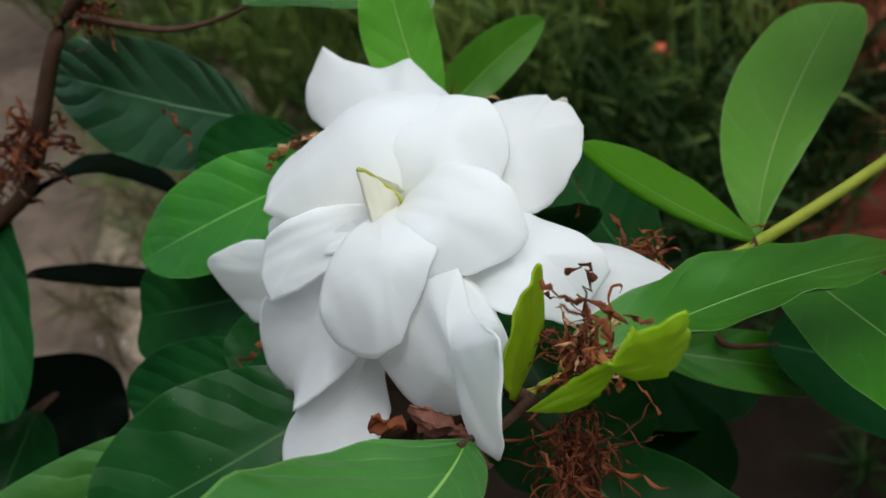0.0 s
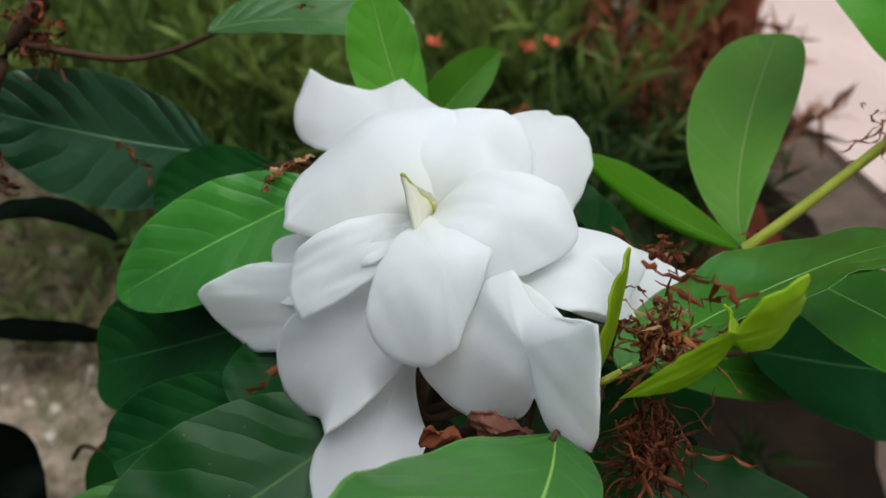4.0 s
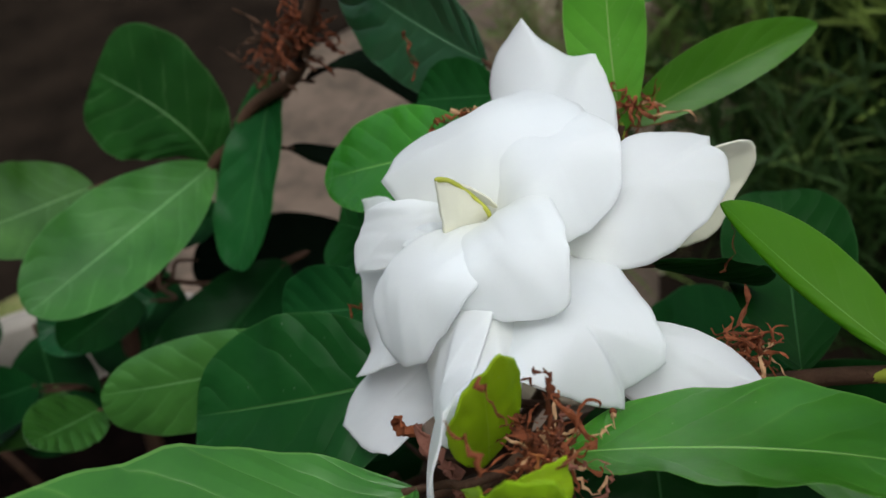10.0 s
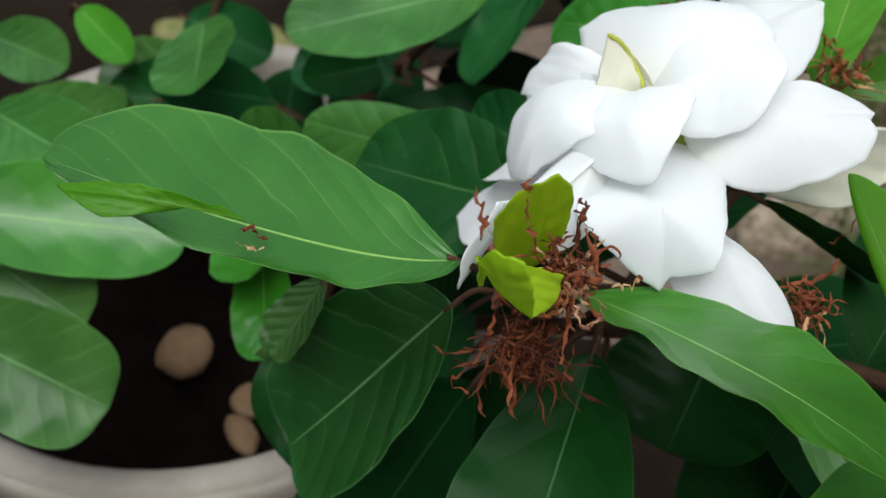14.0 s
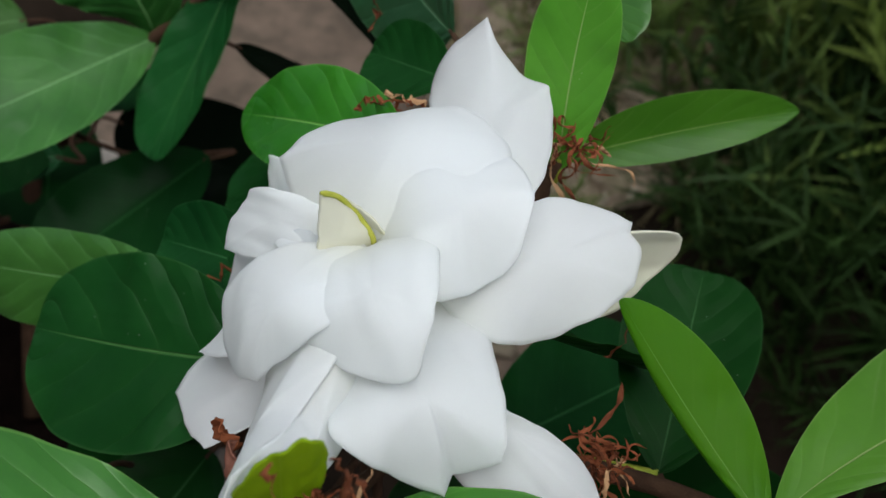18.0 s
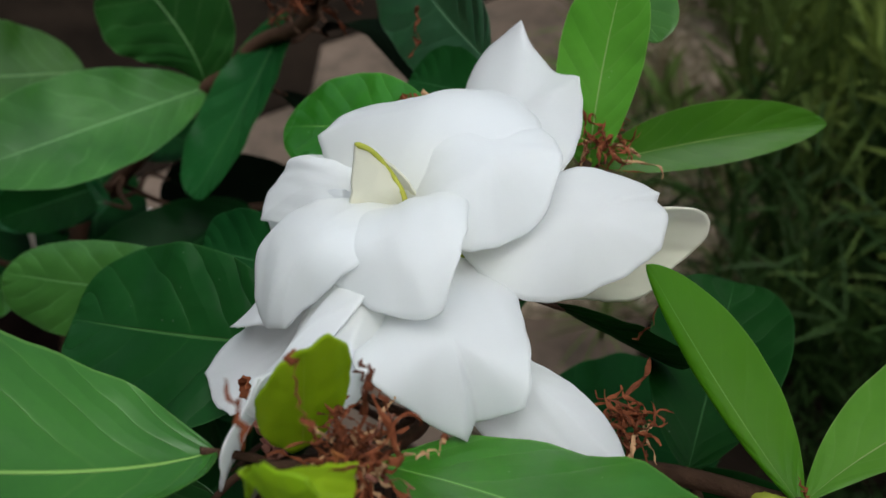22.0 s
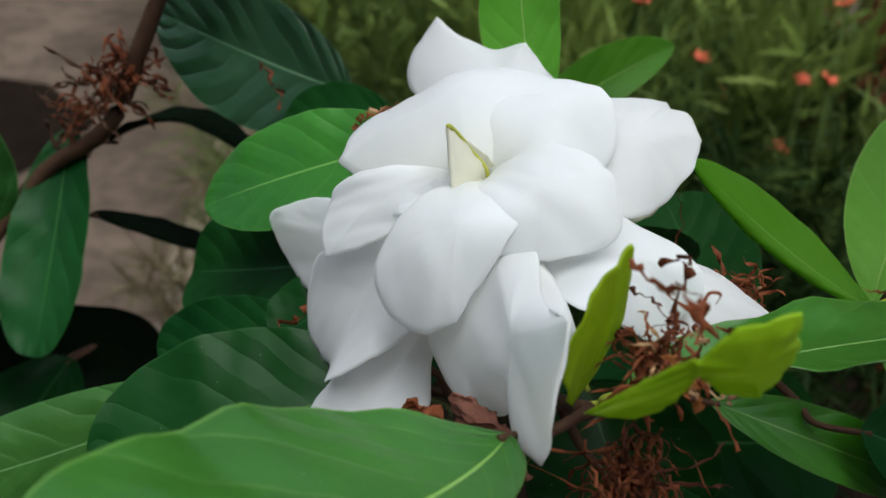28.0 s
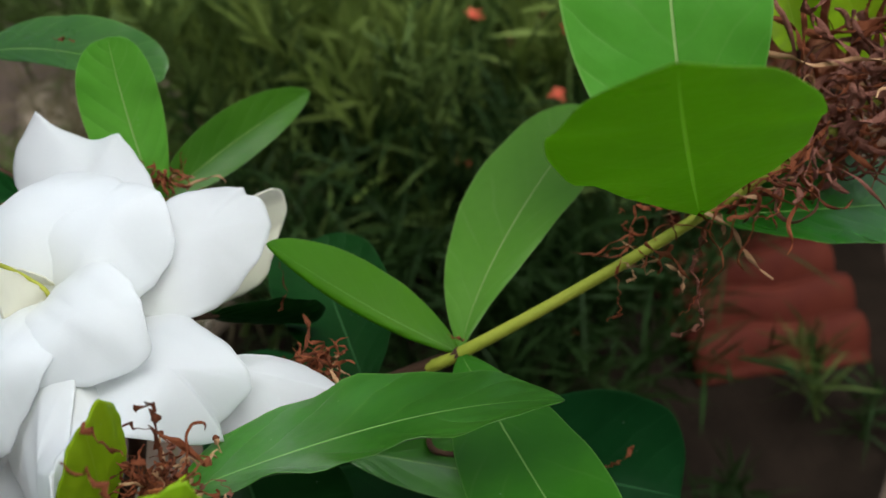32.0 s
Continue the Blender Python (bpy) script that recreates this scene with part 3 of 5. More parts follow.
# outer ring, lowest first
soft_petal([(0.003, 0.220, 0.594), (-0.014, 0.240, 0.5985), (-0.0245, 0.2570, 0.5975), (-0.0240, 0.2640, 0.6035), (-0.0183, 0.2693, 0.6119), (-0.0120, 0.2655, 0.6088), (-0.0040, 0.2622, 0.6082), (0.0061, 0.2588, 0.6104), (0.0116, 0.2535, 0.6058), (0.0186, 0.2363, 0.6036), (0.013, 0.221, 0.597)], (-0.001, 0.246, 0.6065), (4, 7), crease=((0.42, 0.0016, 0.10),))
soft_petal([(0.018, 0.220, 0.592), (0.040, 0.2405, 0.600), (0.0470, 0.2461, 0.5998), (0.0488, 0.2535, 0.5905), (0.0468, 0.2449, 0.5838), (0.0417, 0.2356, 0.576), (0.022, 0.216, 0.583)], (0.037, 0.2385, 0.5875), (), CREAM, "curled cream underside of a white petal")
soft_petal([(0.012, 0.210, 0.600), (0.0236, 0.2290, 0.6090), (0.033, 0.2345, 0.6083), (0.0412, 0.2372, 0.6066), (0.0420, 0.2345, 0.6060), (0.0462, 0.2318, 0.6062), (0.0490, 0.2252, 0.6030), (0.0462, 0.2150, 0.6010), (0.040, 0.2075, 0.5962), (0.0318, 0.1995, 0.5965), (0.016, 0.201, 0.598)], (0.033, 0.2175, 0.6075), (3, 4, 6), wrinkle=0.0005)
soft_petal([(0.016, 0.197, 0.588), (0.0420, 0.1905, 0.5925), (0.0513, 0.1940, 0.5880), (0.0593, 0.1956, 0.5811), (0.0680, 0.1905, 0.5775), (0.0610, 0.1835, 0.5780), (0.0490, 0.1785, 0.5800), (0.0397, 0.1785, 0.5790), (0.02, 0.188, 0.585)], (0.043, 0.1885, 0.5895), (4,), wrinkle=0.0004)
soft_petal([(0.006, 0.197, 0.594), (0.0240, 0.2040, 0.5960), (0.0335, 0.1975, 0.5960), (0.0424, 0.1880, 0.5972), (0.0462, 0.1830, 0.5958), (0.0472, 0.1807, 0.5922), (0.0401, 0.1750, 0.5869), (0.0413, 0.1708, 0.5858), (0.0345, 0.1672, 0.5895), (0.0269, 0.1619, 0.5975), (0.0195, 0.1628, 0.5995), (0.0150, 0.1720, 0.5960), (0.008, 0.184, 0.594)], (0.0300, 0.1785, 0.6008), (5, 6, 7), wrinkle=0.0006)
soft_petal([(-0.004, 0.208, 0.582), (-0.028, 0.212, 0.586), (-0.0430, 0.2225, 0.5815), (-0.0510, 0.2268, 0.5760), (-0.0560, 0.2285, 0.5725), (-0.0577, 0.2307, 0.5676), (-0.0517, 0.2241, 0.5605), (-0.043, 0.2125, 0.5600), (-0.028, 0.206, 0.568), (-0.008, 0.203, 0.575)], (-0.038, 0.2145, 0.5775), (), wrinkle=0.0004)
soft_petal([(-0.002, 0.196, 0.582), (-0.0271, 0.1827, 0.5635), (-0.0358, 0.1775, 0.5522), (-0.0366, 0.1707, 0.5466), (-0.0260, 0.1640, 0.5505), (-0.0150, 0.1600, 0.5580), (-0.0090, 0.1690, 0.5620), (-0.0085, 0.1770, 0.5598), (-0.0083, 0.1835, 0.5661), (-0.0065, 0.1879, 0.5727)], (-0.0223, 0.1735, 0.5582), (3, 5), wrinkle=0.0007)
soft_petal([(-0.003, 0.198, 0.590), (-0.0335, 0.1935, 0.5860), (-0.0394, 0.1985, 0.5715), (-0.0391, 0.1942, 0.5624), (-0.0351, 0.1885, 0.5578), (-0.0325, 0.1836, 0.5610), (-0.0320, 0.1759, 0.5626), (-0.0222, 0.1744, 0.5707), (-0.0177, 0.1776, 0.5724), (-0.0120, 0.1775, 0.5790), (-0.004, 0.186, 0.586)], (-0.0240, 0.1880, 0.5800), (4, 6), crease=((0.6, 0.0010, 0.12),), wrinkle=0.0008)
soft_petal([(0.002, 0.190, 0.600), (-0.0086, 0.1778, 0.5797), (-0.0046, 0.1702, 0.5733), (0.0008, 0.1623, 0.5726), (0.0080, 0.1580, 0.5740), (0.0089, 0.1470, 0.5910), (0.0106, 0.1410, 0.5862), (0.0151, 0.1322, 0.5884), (0.0164, 0.1325, 0.5990), (0.0178, 0.1376, 0.6075), (0.0182, 0.1405, 0.6128), (0.0140, 0.1603, 0.6015), (0.012, 0.175, 0.603)], (0.0085, 0.1530, 0.5985), (5, 7, 10), wrinkle=0.0006, crease=((0.55, 0.0008, 0.10),))
soft_petal([(0.0120, 0.1750, 0.6005), (0.0140, 0.1610, 0.6005), (0.0178, 0.1420, 0.6115), (0.0176, 0.1385, 0.6060), (0.0185, 0.1470, 0.5950), (0.0210, 0.1560, 0.5900), (0.0205, 0.1650, 0.5895), (0.0180, 0.1760, 0.5930)], (0.0195, 0.1580, 0.5985), (), PETAL, "folded side of a long white petal", wrinkle=0.0004)
petal((-0.006, 0.205, 0.590), (-0.0372, 0.2235, 0.5795), (-0.0345, 0.2080, 0.5770), (-0.0310, 0.2190, 0.5910), a=0.55, b=0.35)
# inner ring
soft_petal([(-0.002, 0.199, 0.602), (-0.0090, 0.1975, 0.6030), (-0.0184, 0.1990, 0.6008), (-0.0295, 0.2070, 0.5975), (-0.0338, 0.2098, 0.5992), (-0.0320, 0.2160, 0.6025), (-0.0260, 0.2265, 0.6040), (-0.0180, 0.2360, 0.6045), (-0.006, 0.2390, 0.6115), (0.012, 0.2325, 0.6135), (0.017, 0.217, 0.6145)], (-0.007, 0.2190, 0.6150), (4,), wrinkle=0.0009, crease=((0.62, 0.0007, 0.08),))
soft_petal([(0.001, 0.201, 0.603), (-0.0080, 0.212, 0.6095), (-0.0050, 0.2260, 0.6105), (0.0090, 0.2310, 0.6130), (0.0190, 0.2275, 0.6150), (0.0243, 0.2225, 0.6157), (0.0268, 0.2165, 0.6150), (0.0284, 0.2110, 0.6105), (0.0262, 0.2060, 0.6066), (0.0235, 0.1980, 0.6055), (0.013, 0.190, 0.608)], (0.0130, 0.2125, 0.6157), (5,), wrinkle=0.0008)
soft_petal([(0.001, 0.201, 0.603), (0.0095, 0.2060, 0.6100), (0.0195, 0.1965, 0.6135), (0.0256, 0.1855, 0.6155), (0.0277, 0.1800, 0.6120), (0.0275, 0.1765, 0.6065), (0.0190, 0.1735, 0.6030), (0.0111, 0.1733, 0.6020), (0.0010, 0.1752, 0.6025), (-0.003, 0.187, 0.6065)], (0.0125, 0.1845, 0.6132), (), wrinkle=0.0008)
soft_petal([(-0.003, 0.1965, 0.6045), (-0.014, 0.2000, 0.6055), (-0.0271, 0.1985, 0.6035), (-0.0330, 0.1985, 0.5975), (-0.0348, 0.1935, 0.5905), (-0.0333, 0.1896, 0.5864), (-0.0260, 0.1885, 0.5905), (-0.0170, 0.1885, 0.5955), (-0.006, 0.190, 0.6030)], (-0.021, 0.1945, 0.6012), (5,), wrinkle=0.0006)
soft_petal([(0.000, 0.199, 0.603), (-0.0100, 0.1885, 0.6062), (-0.0162, 0.1826, 0.6014), (-0.0199, 0.1768, 0.5942), (-0.0170, 0.1722, 0.5868), (-0.0090, 0.1668, 0.5862), (-0.0022, 0.1662, 0.5903), (0.0018, 0.1696, 0.5978), (0.0080, 0.1760, 0.6070), (0.0090, 0.189, 0.6080)], (-0.003, 0.1755, 0.6070), (6,), wrinkle=0.0006)
# rolled centre
soft_petal([(0.000, 0.1985, 0.6035), (-0.0060, 0.1925, 0.6075), (-0.0120, 0.1935, 0.6048), (-0.0185, 0.1915, 0.5985), (-0.0120, 0.1882, 0.6020), (-0.0060, 0.1872, 0.6045), (-0.001, 0.190, 0.6035)], (-0.0075, 0.1910, 0.6035), (), PETAL, "small inner petal folded against the creamy centre", wrinkle=0.0005)
soft_petal([(-0.0035, 0.1895, 0.600), (-0.0062, 0.1908, 0.6090), (-0.0074, 0.1934, 0.6188), (-0.0060, 0.1972, 0.6152), (-0.0030, 0.1995, 0.6100), (0.0005, 0.2000, 0.6050), (-0.0005, 0.2000, 0.5990)], (-0.0040, 0.1945, 0.6080), (2,), CREAM, "creamy rolled centre petal with yellow-green edge", thick=0.0008, wrinkle=0.0003)
soft_petal([(0.0005, 0.2005, 0.600), (-0.004, 0.201, 0.609), (-0.0062, 0.1975, 0.6155), (-0.0030, 0.2005, 0.6115), (0.0012, 0.2020, 0.6070), (0.0030, 0.2020, 0.601)], (-0.0015, 0.2018, 0.6065), (2,), CREAM, thick=0.0007, wrinkle=0.0003)
pts = smooth_line([(-0.0074, 0.1934, 0.6190), (-0.0060, 0.1972, 0.6154), (-0.0030, 0.1995, 0.6102), (0.0005, 0.2000, 0.6052), (0.0000, 0.2000, 0.6000)], 6)
v, f = tube_mesh(pts, [0.0004] + [0.0007] * (len(pts) - 2) + [0.0004], 6)
part("petal_edge", v, f, TIPGREEN, flower, "yellow-green rolled edge")
v, f = tube_mesh(smooth_line([(0.006, 0.206, 0.592), (0.005, 0.208, 0.578), (0.008, 0.214, 0.556)], 6), [0.010, 0.0095, 0.009, 0.008, 0.006, 0.005, 0.004, 0.0036, 0.0034, 0.0032, 0.003], 10)
part("calyx", v, f, STEM, flower, "green calyx and tube")

# ---- the shrub that carries it ----
shrub = thing("gardenia_shrub", (0.02, 0.24, 0.36), "leafy gardenia shrub with glossy green leaves and green stems", "shrub")
N_R = (0.0955, 0.217, 0.5645)
N_2 = (0.1585, 0.2302, 0.5976)
N_L = (-0.184, 0.298, 0.505)
leaf(shrub, (-0.020, 0.240, 0.590), (-0.080, 0.243, 0.563), (-0.0530, 0.2306, 0.5665), (-0.0540, 0.2525, 0.5890), a=0.7, b=0.62)
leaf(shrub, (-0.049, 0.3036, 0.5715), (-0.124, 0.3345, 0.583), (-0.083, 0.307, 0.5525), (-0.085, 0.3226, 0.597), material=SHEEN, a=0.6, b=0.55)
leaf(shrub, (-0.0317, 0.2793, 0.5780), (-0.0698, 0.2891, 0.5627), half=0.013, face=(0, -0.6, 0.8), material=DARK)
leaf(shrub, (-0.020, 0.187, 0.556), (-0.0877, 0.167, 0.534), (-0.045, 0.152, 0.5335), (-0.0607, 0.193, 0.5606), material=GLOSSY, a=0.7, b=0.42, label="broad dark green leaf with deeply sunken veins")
leaf(shrub, (-0.065, 0.200, 0.535), (-0.151, 0.180, 0.503), (-0.130, 0.178, 0.490), (-0.105, 0.2046, 0.5265), material=MUTED, a=0.7, b=0.4)
leaf(shrub, (0.010, 0.137, 0.590), (-0.037, 0.066, 0.6235), (0.004, 0.100, 0.603), (-0.044, 0.106, 0.613), mid=(-0.011, 0.099, 0.605), a=0.75, b=0.5, fold=0.3, wave=0.05, material=WAXY, label="long glossy green leaf with pale midrib and a scar")
leaf(shrub, (0.031, 0.155, 0.586), (0.1135, 0.164, 0.6015), (0.0690, 0.151, 0.601), (0.0690, 0.1860, 0.5868), a=0.62, b=0.8, wave=0.05, waves=3.0)
leaf(shrub, N_R, (0.0472, 0.2240, 0.5985), (0.0685, 0.2210, 0.5765), (0.0755, 0.2335, 0.5805), mid=(0.0705, 0.2215, 0.5795), a=0.8, b=0.7, material=VIVID)
leaf(shrub, N_R, (0.142, 0.292, 0.595), (0.0965, 0.266, 0.578), (0.1385, 0.268, 0.5885), a=1.1, b=0.38, material=PALE)
leaf(shrub, N_R, (0.1185, 0.138, 0.576), (0.0960, 0.155, 0.572), (0.1240, 0.163, 0.580), a=0.8, b=0.35, material=FRESH)
leaf(shrub, (0.008, 0.274, 0.577), (0.052, 0.319, 0.588), (0.0244, 0.297, 0.593), (0.0335, 0.2907, 0.580), a=0.65, b=0.7, material=FRESH)
leaf(shrub, (0.011, 0.263, 0.583), (0.002, 0.281, 0.6280), (-0.0068, 0.270, 0.609), (0.0138, 0.277, 0.6165), a=0.6, b=0.4, material=PALE)
leaf(shrub, (-0.045, 0.305, 0.612), (0.0144, 0.2835, 0.6133), (-0.015, 0.292, 0.613), (-0.012, 0.309, 0.622), a=0.6, b=0.4, material=LEAF)
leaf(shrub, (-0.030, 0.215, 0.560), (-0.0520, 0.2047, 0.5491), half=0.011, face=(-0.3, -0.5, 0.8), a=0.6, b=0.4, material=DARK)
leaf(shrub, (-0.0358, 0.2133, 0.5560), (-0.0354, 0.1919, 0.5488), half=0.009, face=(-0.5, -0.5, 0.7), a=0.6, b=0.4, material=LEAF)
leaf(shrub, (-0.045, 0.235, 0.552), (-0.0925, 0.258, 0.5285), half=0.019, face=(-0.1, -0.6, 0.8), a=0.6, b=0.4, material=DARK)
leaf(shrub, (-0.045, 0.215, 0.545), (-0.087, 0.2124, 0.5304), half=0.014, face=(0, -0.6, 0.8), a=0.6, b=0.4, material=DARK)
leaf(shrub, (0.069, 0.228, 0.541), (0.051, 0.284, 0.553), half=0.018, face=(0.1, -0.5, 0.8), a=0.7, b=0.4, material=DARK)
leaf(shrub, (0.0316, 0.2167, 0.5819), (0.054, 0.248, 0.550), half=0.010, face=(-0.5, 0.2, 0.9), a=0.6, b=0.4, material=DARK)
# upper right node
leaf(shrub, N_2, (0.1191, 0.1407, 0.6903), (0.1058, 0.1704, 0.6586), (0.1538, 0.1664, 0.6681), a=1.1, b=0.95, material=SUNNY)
leaf(shrub, (0.2006, 0.2894, 0.6142), (0.1887, 0.2839, 0.6389), half=0.009, face=(0, -0.8, 0.6), a=0.6, b=0.5, material=LIME)
leaf(shrub, (0.2222, 0.2867, 0.6121), (0.2094, 0.2914, 0.6334), half=0.010, face=(0, -0.8, 0.6), a=0.6, b=0.5, material=LIME)
leaf(shrub, N_2, (0.150, 0.290, 0.680), (0.123, 0.262, 0.644), (0.174, 0.250, 0.650), a=0.9, b=0.5, material=PALE)
leaf(shrub, N_2, (0.235, 0.250, 0.585), half=0.015, face=(0.0, -0.3, 0.9), a=0.8, b=0.5)
# lime leaves beside the withered bloom
v, f, uv, n = patch([(0.0215, 0.1466, 0.5903), (0.0192, 0.1406, 0.598), (0.0183, 0.1396, 0.6048), (0.0192, 0.1405, 0.611), (0.0214, 0.1436, 0.617), (0.0275, 0.1485, 0.623), (0.0285, 0.1518, 0.6179), (0.0283, 0.1523, 0.611), (0.0275, 0.151, 0.6028)], (0.0235, 0.1456, 0.6089), (5,), wrinkle=0.0008)
v, f, uv = skin(v, f, uv, n, 0.0005)
part("leaf", v, f, LIME, shrub, "small yellow-green leaf with nibbled edge", uv)
v, f, uv, n = patch([(0.0218, 0.1353, 0.5979), (0.0262, 0.1315, 0.6060), (0.0307, 0.1285, 0.6130), (0.0352, 0.1222, 0.6222), (0.0362, 0.1228, 0.6190), (0.0330, 0.1245, 0.6110), (0.0285, 0.1285, 0.6040)], (0.0300, 0.1275, 0.6108), (0,), wrinkle=0.0005)
v, f, uv = skin(v, f, uv, n, 0.0005)
part("leaf", v, f, LIME, shrub, "narrow curled yellow-green young leaf", uv)
v, f, uv, n = patch([(0.0350, 0.1224, 0.6204), (0.0396, 0.1221, 0.6277), (0.0440, 0.1222, 0.6300), (0.0477, 0.1229, 0.6314), (0.0489, 0.1248, 0.6225), (0.0464, 0.1270, 0.6120), (0.0405, 0.1250, 0.6140)], (0.0428, 0.1222, 0.6222), (0, 3, 5), wrinkle=0.0005)
v, f, uv = skin(v, f, uv, n, 0.0005)
part("leaf", v, f, LIME, shrub, "kite-shaped yellow-green young leaf with brown edge", uv)
v, f, uv, n = patch([(0.0352, 0.1232, 0.6198), (0.0390, 0.1300, 0.6185), (0.0424, 0.1381, 0.6144), (0.0448, 0.1340, 0.6100), (0.0462, 0.1275, 0.6118), (0.0405, 0.1255, 0.6138)], (0.0412, 0.1310, 0.6150), (0, 2, 4), wrinkle=0.0005)
v, f, uv = skin(v, f, uv, n, 0.0005)
part("leaf", v, f, LIME, shrub, "small yellow-green leaf folded back", uv)
v, f, uv, n = patch([(-0.0038, 0.0937, 0.6163), (-0.0105, 0.0834, 0.6247), (-0.0209, 0.0742, 0.6247), (-0.0288, 0.0652, 0.6228), (-0.0231, 0.0666, 0.6225), (-0.0161, 0.0699, 0.6213), (-0.0105, 0.0813, 0.6211), (-0.0069, 0.0895, 0.6208)], (-0.015, 0.0766, 0.6232), (0, 3), wrinkle=0.0006)
v, f, uv = skin(v, f, uv, n, 0.0005)
part("leaf_fold", v, f, VIVID, shrub, "folded pale green leaf edge", uv)
# leaves low in the shrub; the darkest carry shade in their colour
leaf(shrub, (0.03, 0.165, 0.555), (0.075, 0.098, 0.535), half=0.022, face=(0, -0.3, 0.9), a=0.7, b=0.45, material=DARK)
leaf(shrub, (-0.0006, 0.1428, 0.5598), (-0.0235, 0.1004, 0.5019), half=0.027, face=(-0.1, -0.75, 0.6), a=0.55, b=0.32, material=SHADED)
leaf(shrub, (-0.06, 0.155, 0.500), (-0.0425, 0.1069, 0.5201), half=0.014, face=(-0.1, -0.7, 0.6), a=0.6, b=0.35, material=MUTED)
leaf(shrub, (-0.265, 0.084, 0.478), (-0.190, 0.107, 0.482), half=0.020, face=(0.2, -0.4, 0.9), a=0.6, b=0.4, material=MUTED)
leaf(shrub, (-0.228, 0.035, 0.478), (-0.152, 0.123, 0.470), half=0.024, face=(0.2, -0.4, 0.9), a=0.6, b=0.35)
leaf(shrub, (-0.205, 0.018, 0.446), (-0.116, 0.067, 0.440), half=0.025, face=(0.2, -0.4, 0.9), a=0.6, b=0.25, material=MUTED)
leaf(shrub, (-0.0376, 0.1255, 0.5471), (-0.0331, 0.1041, 0.5319), half=0.010, face=(-0.1, -0.7, 0.6), a=0.6, b=0.35, material=MUTED)
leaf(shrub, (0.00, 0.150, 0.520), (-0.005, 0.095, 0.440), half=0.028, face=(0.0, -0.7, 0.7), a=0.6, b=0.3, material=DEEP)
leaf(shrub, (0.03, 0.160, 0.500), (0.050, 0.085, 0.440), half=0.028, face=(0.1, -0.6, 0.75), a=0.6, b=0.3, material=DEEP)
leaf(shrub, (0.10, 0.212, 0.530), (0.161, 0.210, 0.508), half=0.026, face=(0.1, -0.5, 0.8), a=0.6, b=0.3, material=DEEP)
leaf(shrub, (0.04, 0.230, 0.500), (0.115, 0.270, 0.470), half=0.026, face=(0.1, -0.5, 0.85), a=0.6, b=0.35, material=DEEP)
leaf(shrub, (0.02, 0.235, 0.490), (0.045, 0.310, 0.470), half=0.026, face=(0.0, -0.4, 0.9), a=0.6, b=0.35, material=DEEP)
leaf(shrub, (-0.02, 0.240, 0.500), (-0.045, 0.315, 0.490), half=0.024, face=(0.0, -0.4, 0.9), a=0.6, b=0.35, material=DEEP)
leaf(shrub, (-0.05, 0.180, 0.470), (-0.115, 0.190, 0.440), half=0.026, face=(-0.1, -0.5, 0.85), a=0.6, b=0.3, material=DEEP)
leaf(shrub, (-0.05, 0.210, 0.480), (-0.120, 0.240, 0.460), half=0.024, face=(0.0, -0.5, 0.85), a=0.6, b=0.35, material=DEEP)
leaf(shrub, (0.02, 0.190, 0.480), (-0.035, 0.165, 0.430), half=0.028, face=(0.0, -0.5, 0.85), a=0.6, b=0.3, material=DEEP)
leaf(shrub, (-0.285, 0.140, 0.452), (-0.215, 0.100, 0.470), half=0.020, face=(0.2, -0.4, 0.9), a=0.6, b=0.4, material=MUTED)
leaf(shrub, (-0.27, 0.190, 0.480), (-0.190, 0.150, 0.505), half=0.020, face=(0.2, -0.4, 0.9), a=0.6, b=0.4, material=MUTED)
leaf(shrub, (-0.15, 0.160, 0.470), (-0.100, 0.125, 0.490), half=0.018, face=(0.1, -0.5, 0.85), a=0.6, b=0.4)
leaf(shrub, (-0.225, 0.045, 0.458), (-0.153, 0.075, 0.448), half=0.021, face=(0.2, -0.4, 0.9), a=0.6, b=0.3, material=MUTED)
leaf(shrub, (-0.132, 0.146, 0.476), (-0.081, 0.119, 0.468), half=0.012, face=(0.2, -0.4, 0.9), a=0.6, b=0.3)
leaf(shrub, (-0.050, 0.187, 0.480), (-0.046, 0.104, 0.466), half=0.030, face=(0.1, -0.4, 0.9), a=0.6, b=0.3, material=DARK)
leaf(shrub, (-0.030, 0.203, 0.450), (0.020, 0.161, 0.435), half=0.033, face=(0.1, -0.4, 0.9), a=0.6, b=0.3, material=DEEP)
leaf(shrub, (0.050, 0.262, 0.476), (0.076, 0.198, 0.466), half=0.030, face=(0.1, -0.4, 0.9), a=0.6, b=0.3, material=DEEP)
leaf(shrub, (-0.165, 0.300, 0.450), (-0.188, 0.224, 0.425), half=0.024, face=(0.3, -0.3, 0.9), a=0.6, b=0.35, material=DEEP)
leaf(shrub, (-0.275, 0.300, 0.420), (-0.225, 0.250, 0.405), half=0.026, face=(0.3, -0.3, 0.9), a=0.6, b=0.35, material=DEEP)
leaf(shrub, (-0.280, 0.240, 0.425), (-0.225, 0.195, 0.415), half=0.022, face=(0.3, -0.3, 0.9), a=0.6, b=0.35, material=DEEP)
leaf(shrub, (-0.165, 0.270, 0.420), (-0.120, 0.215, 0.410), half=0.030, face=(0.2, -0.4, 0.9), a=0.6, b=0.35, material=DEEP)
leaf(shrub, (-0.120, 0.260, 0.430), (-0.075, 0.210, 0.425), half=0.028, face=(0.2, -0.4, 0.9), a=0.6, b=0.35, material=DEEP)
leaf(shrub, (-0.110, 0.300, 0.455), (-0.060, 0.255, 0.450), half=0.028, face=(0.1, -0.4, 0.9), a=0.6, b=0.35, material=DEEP)
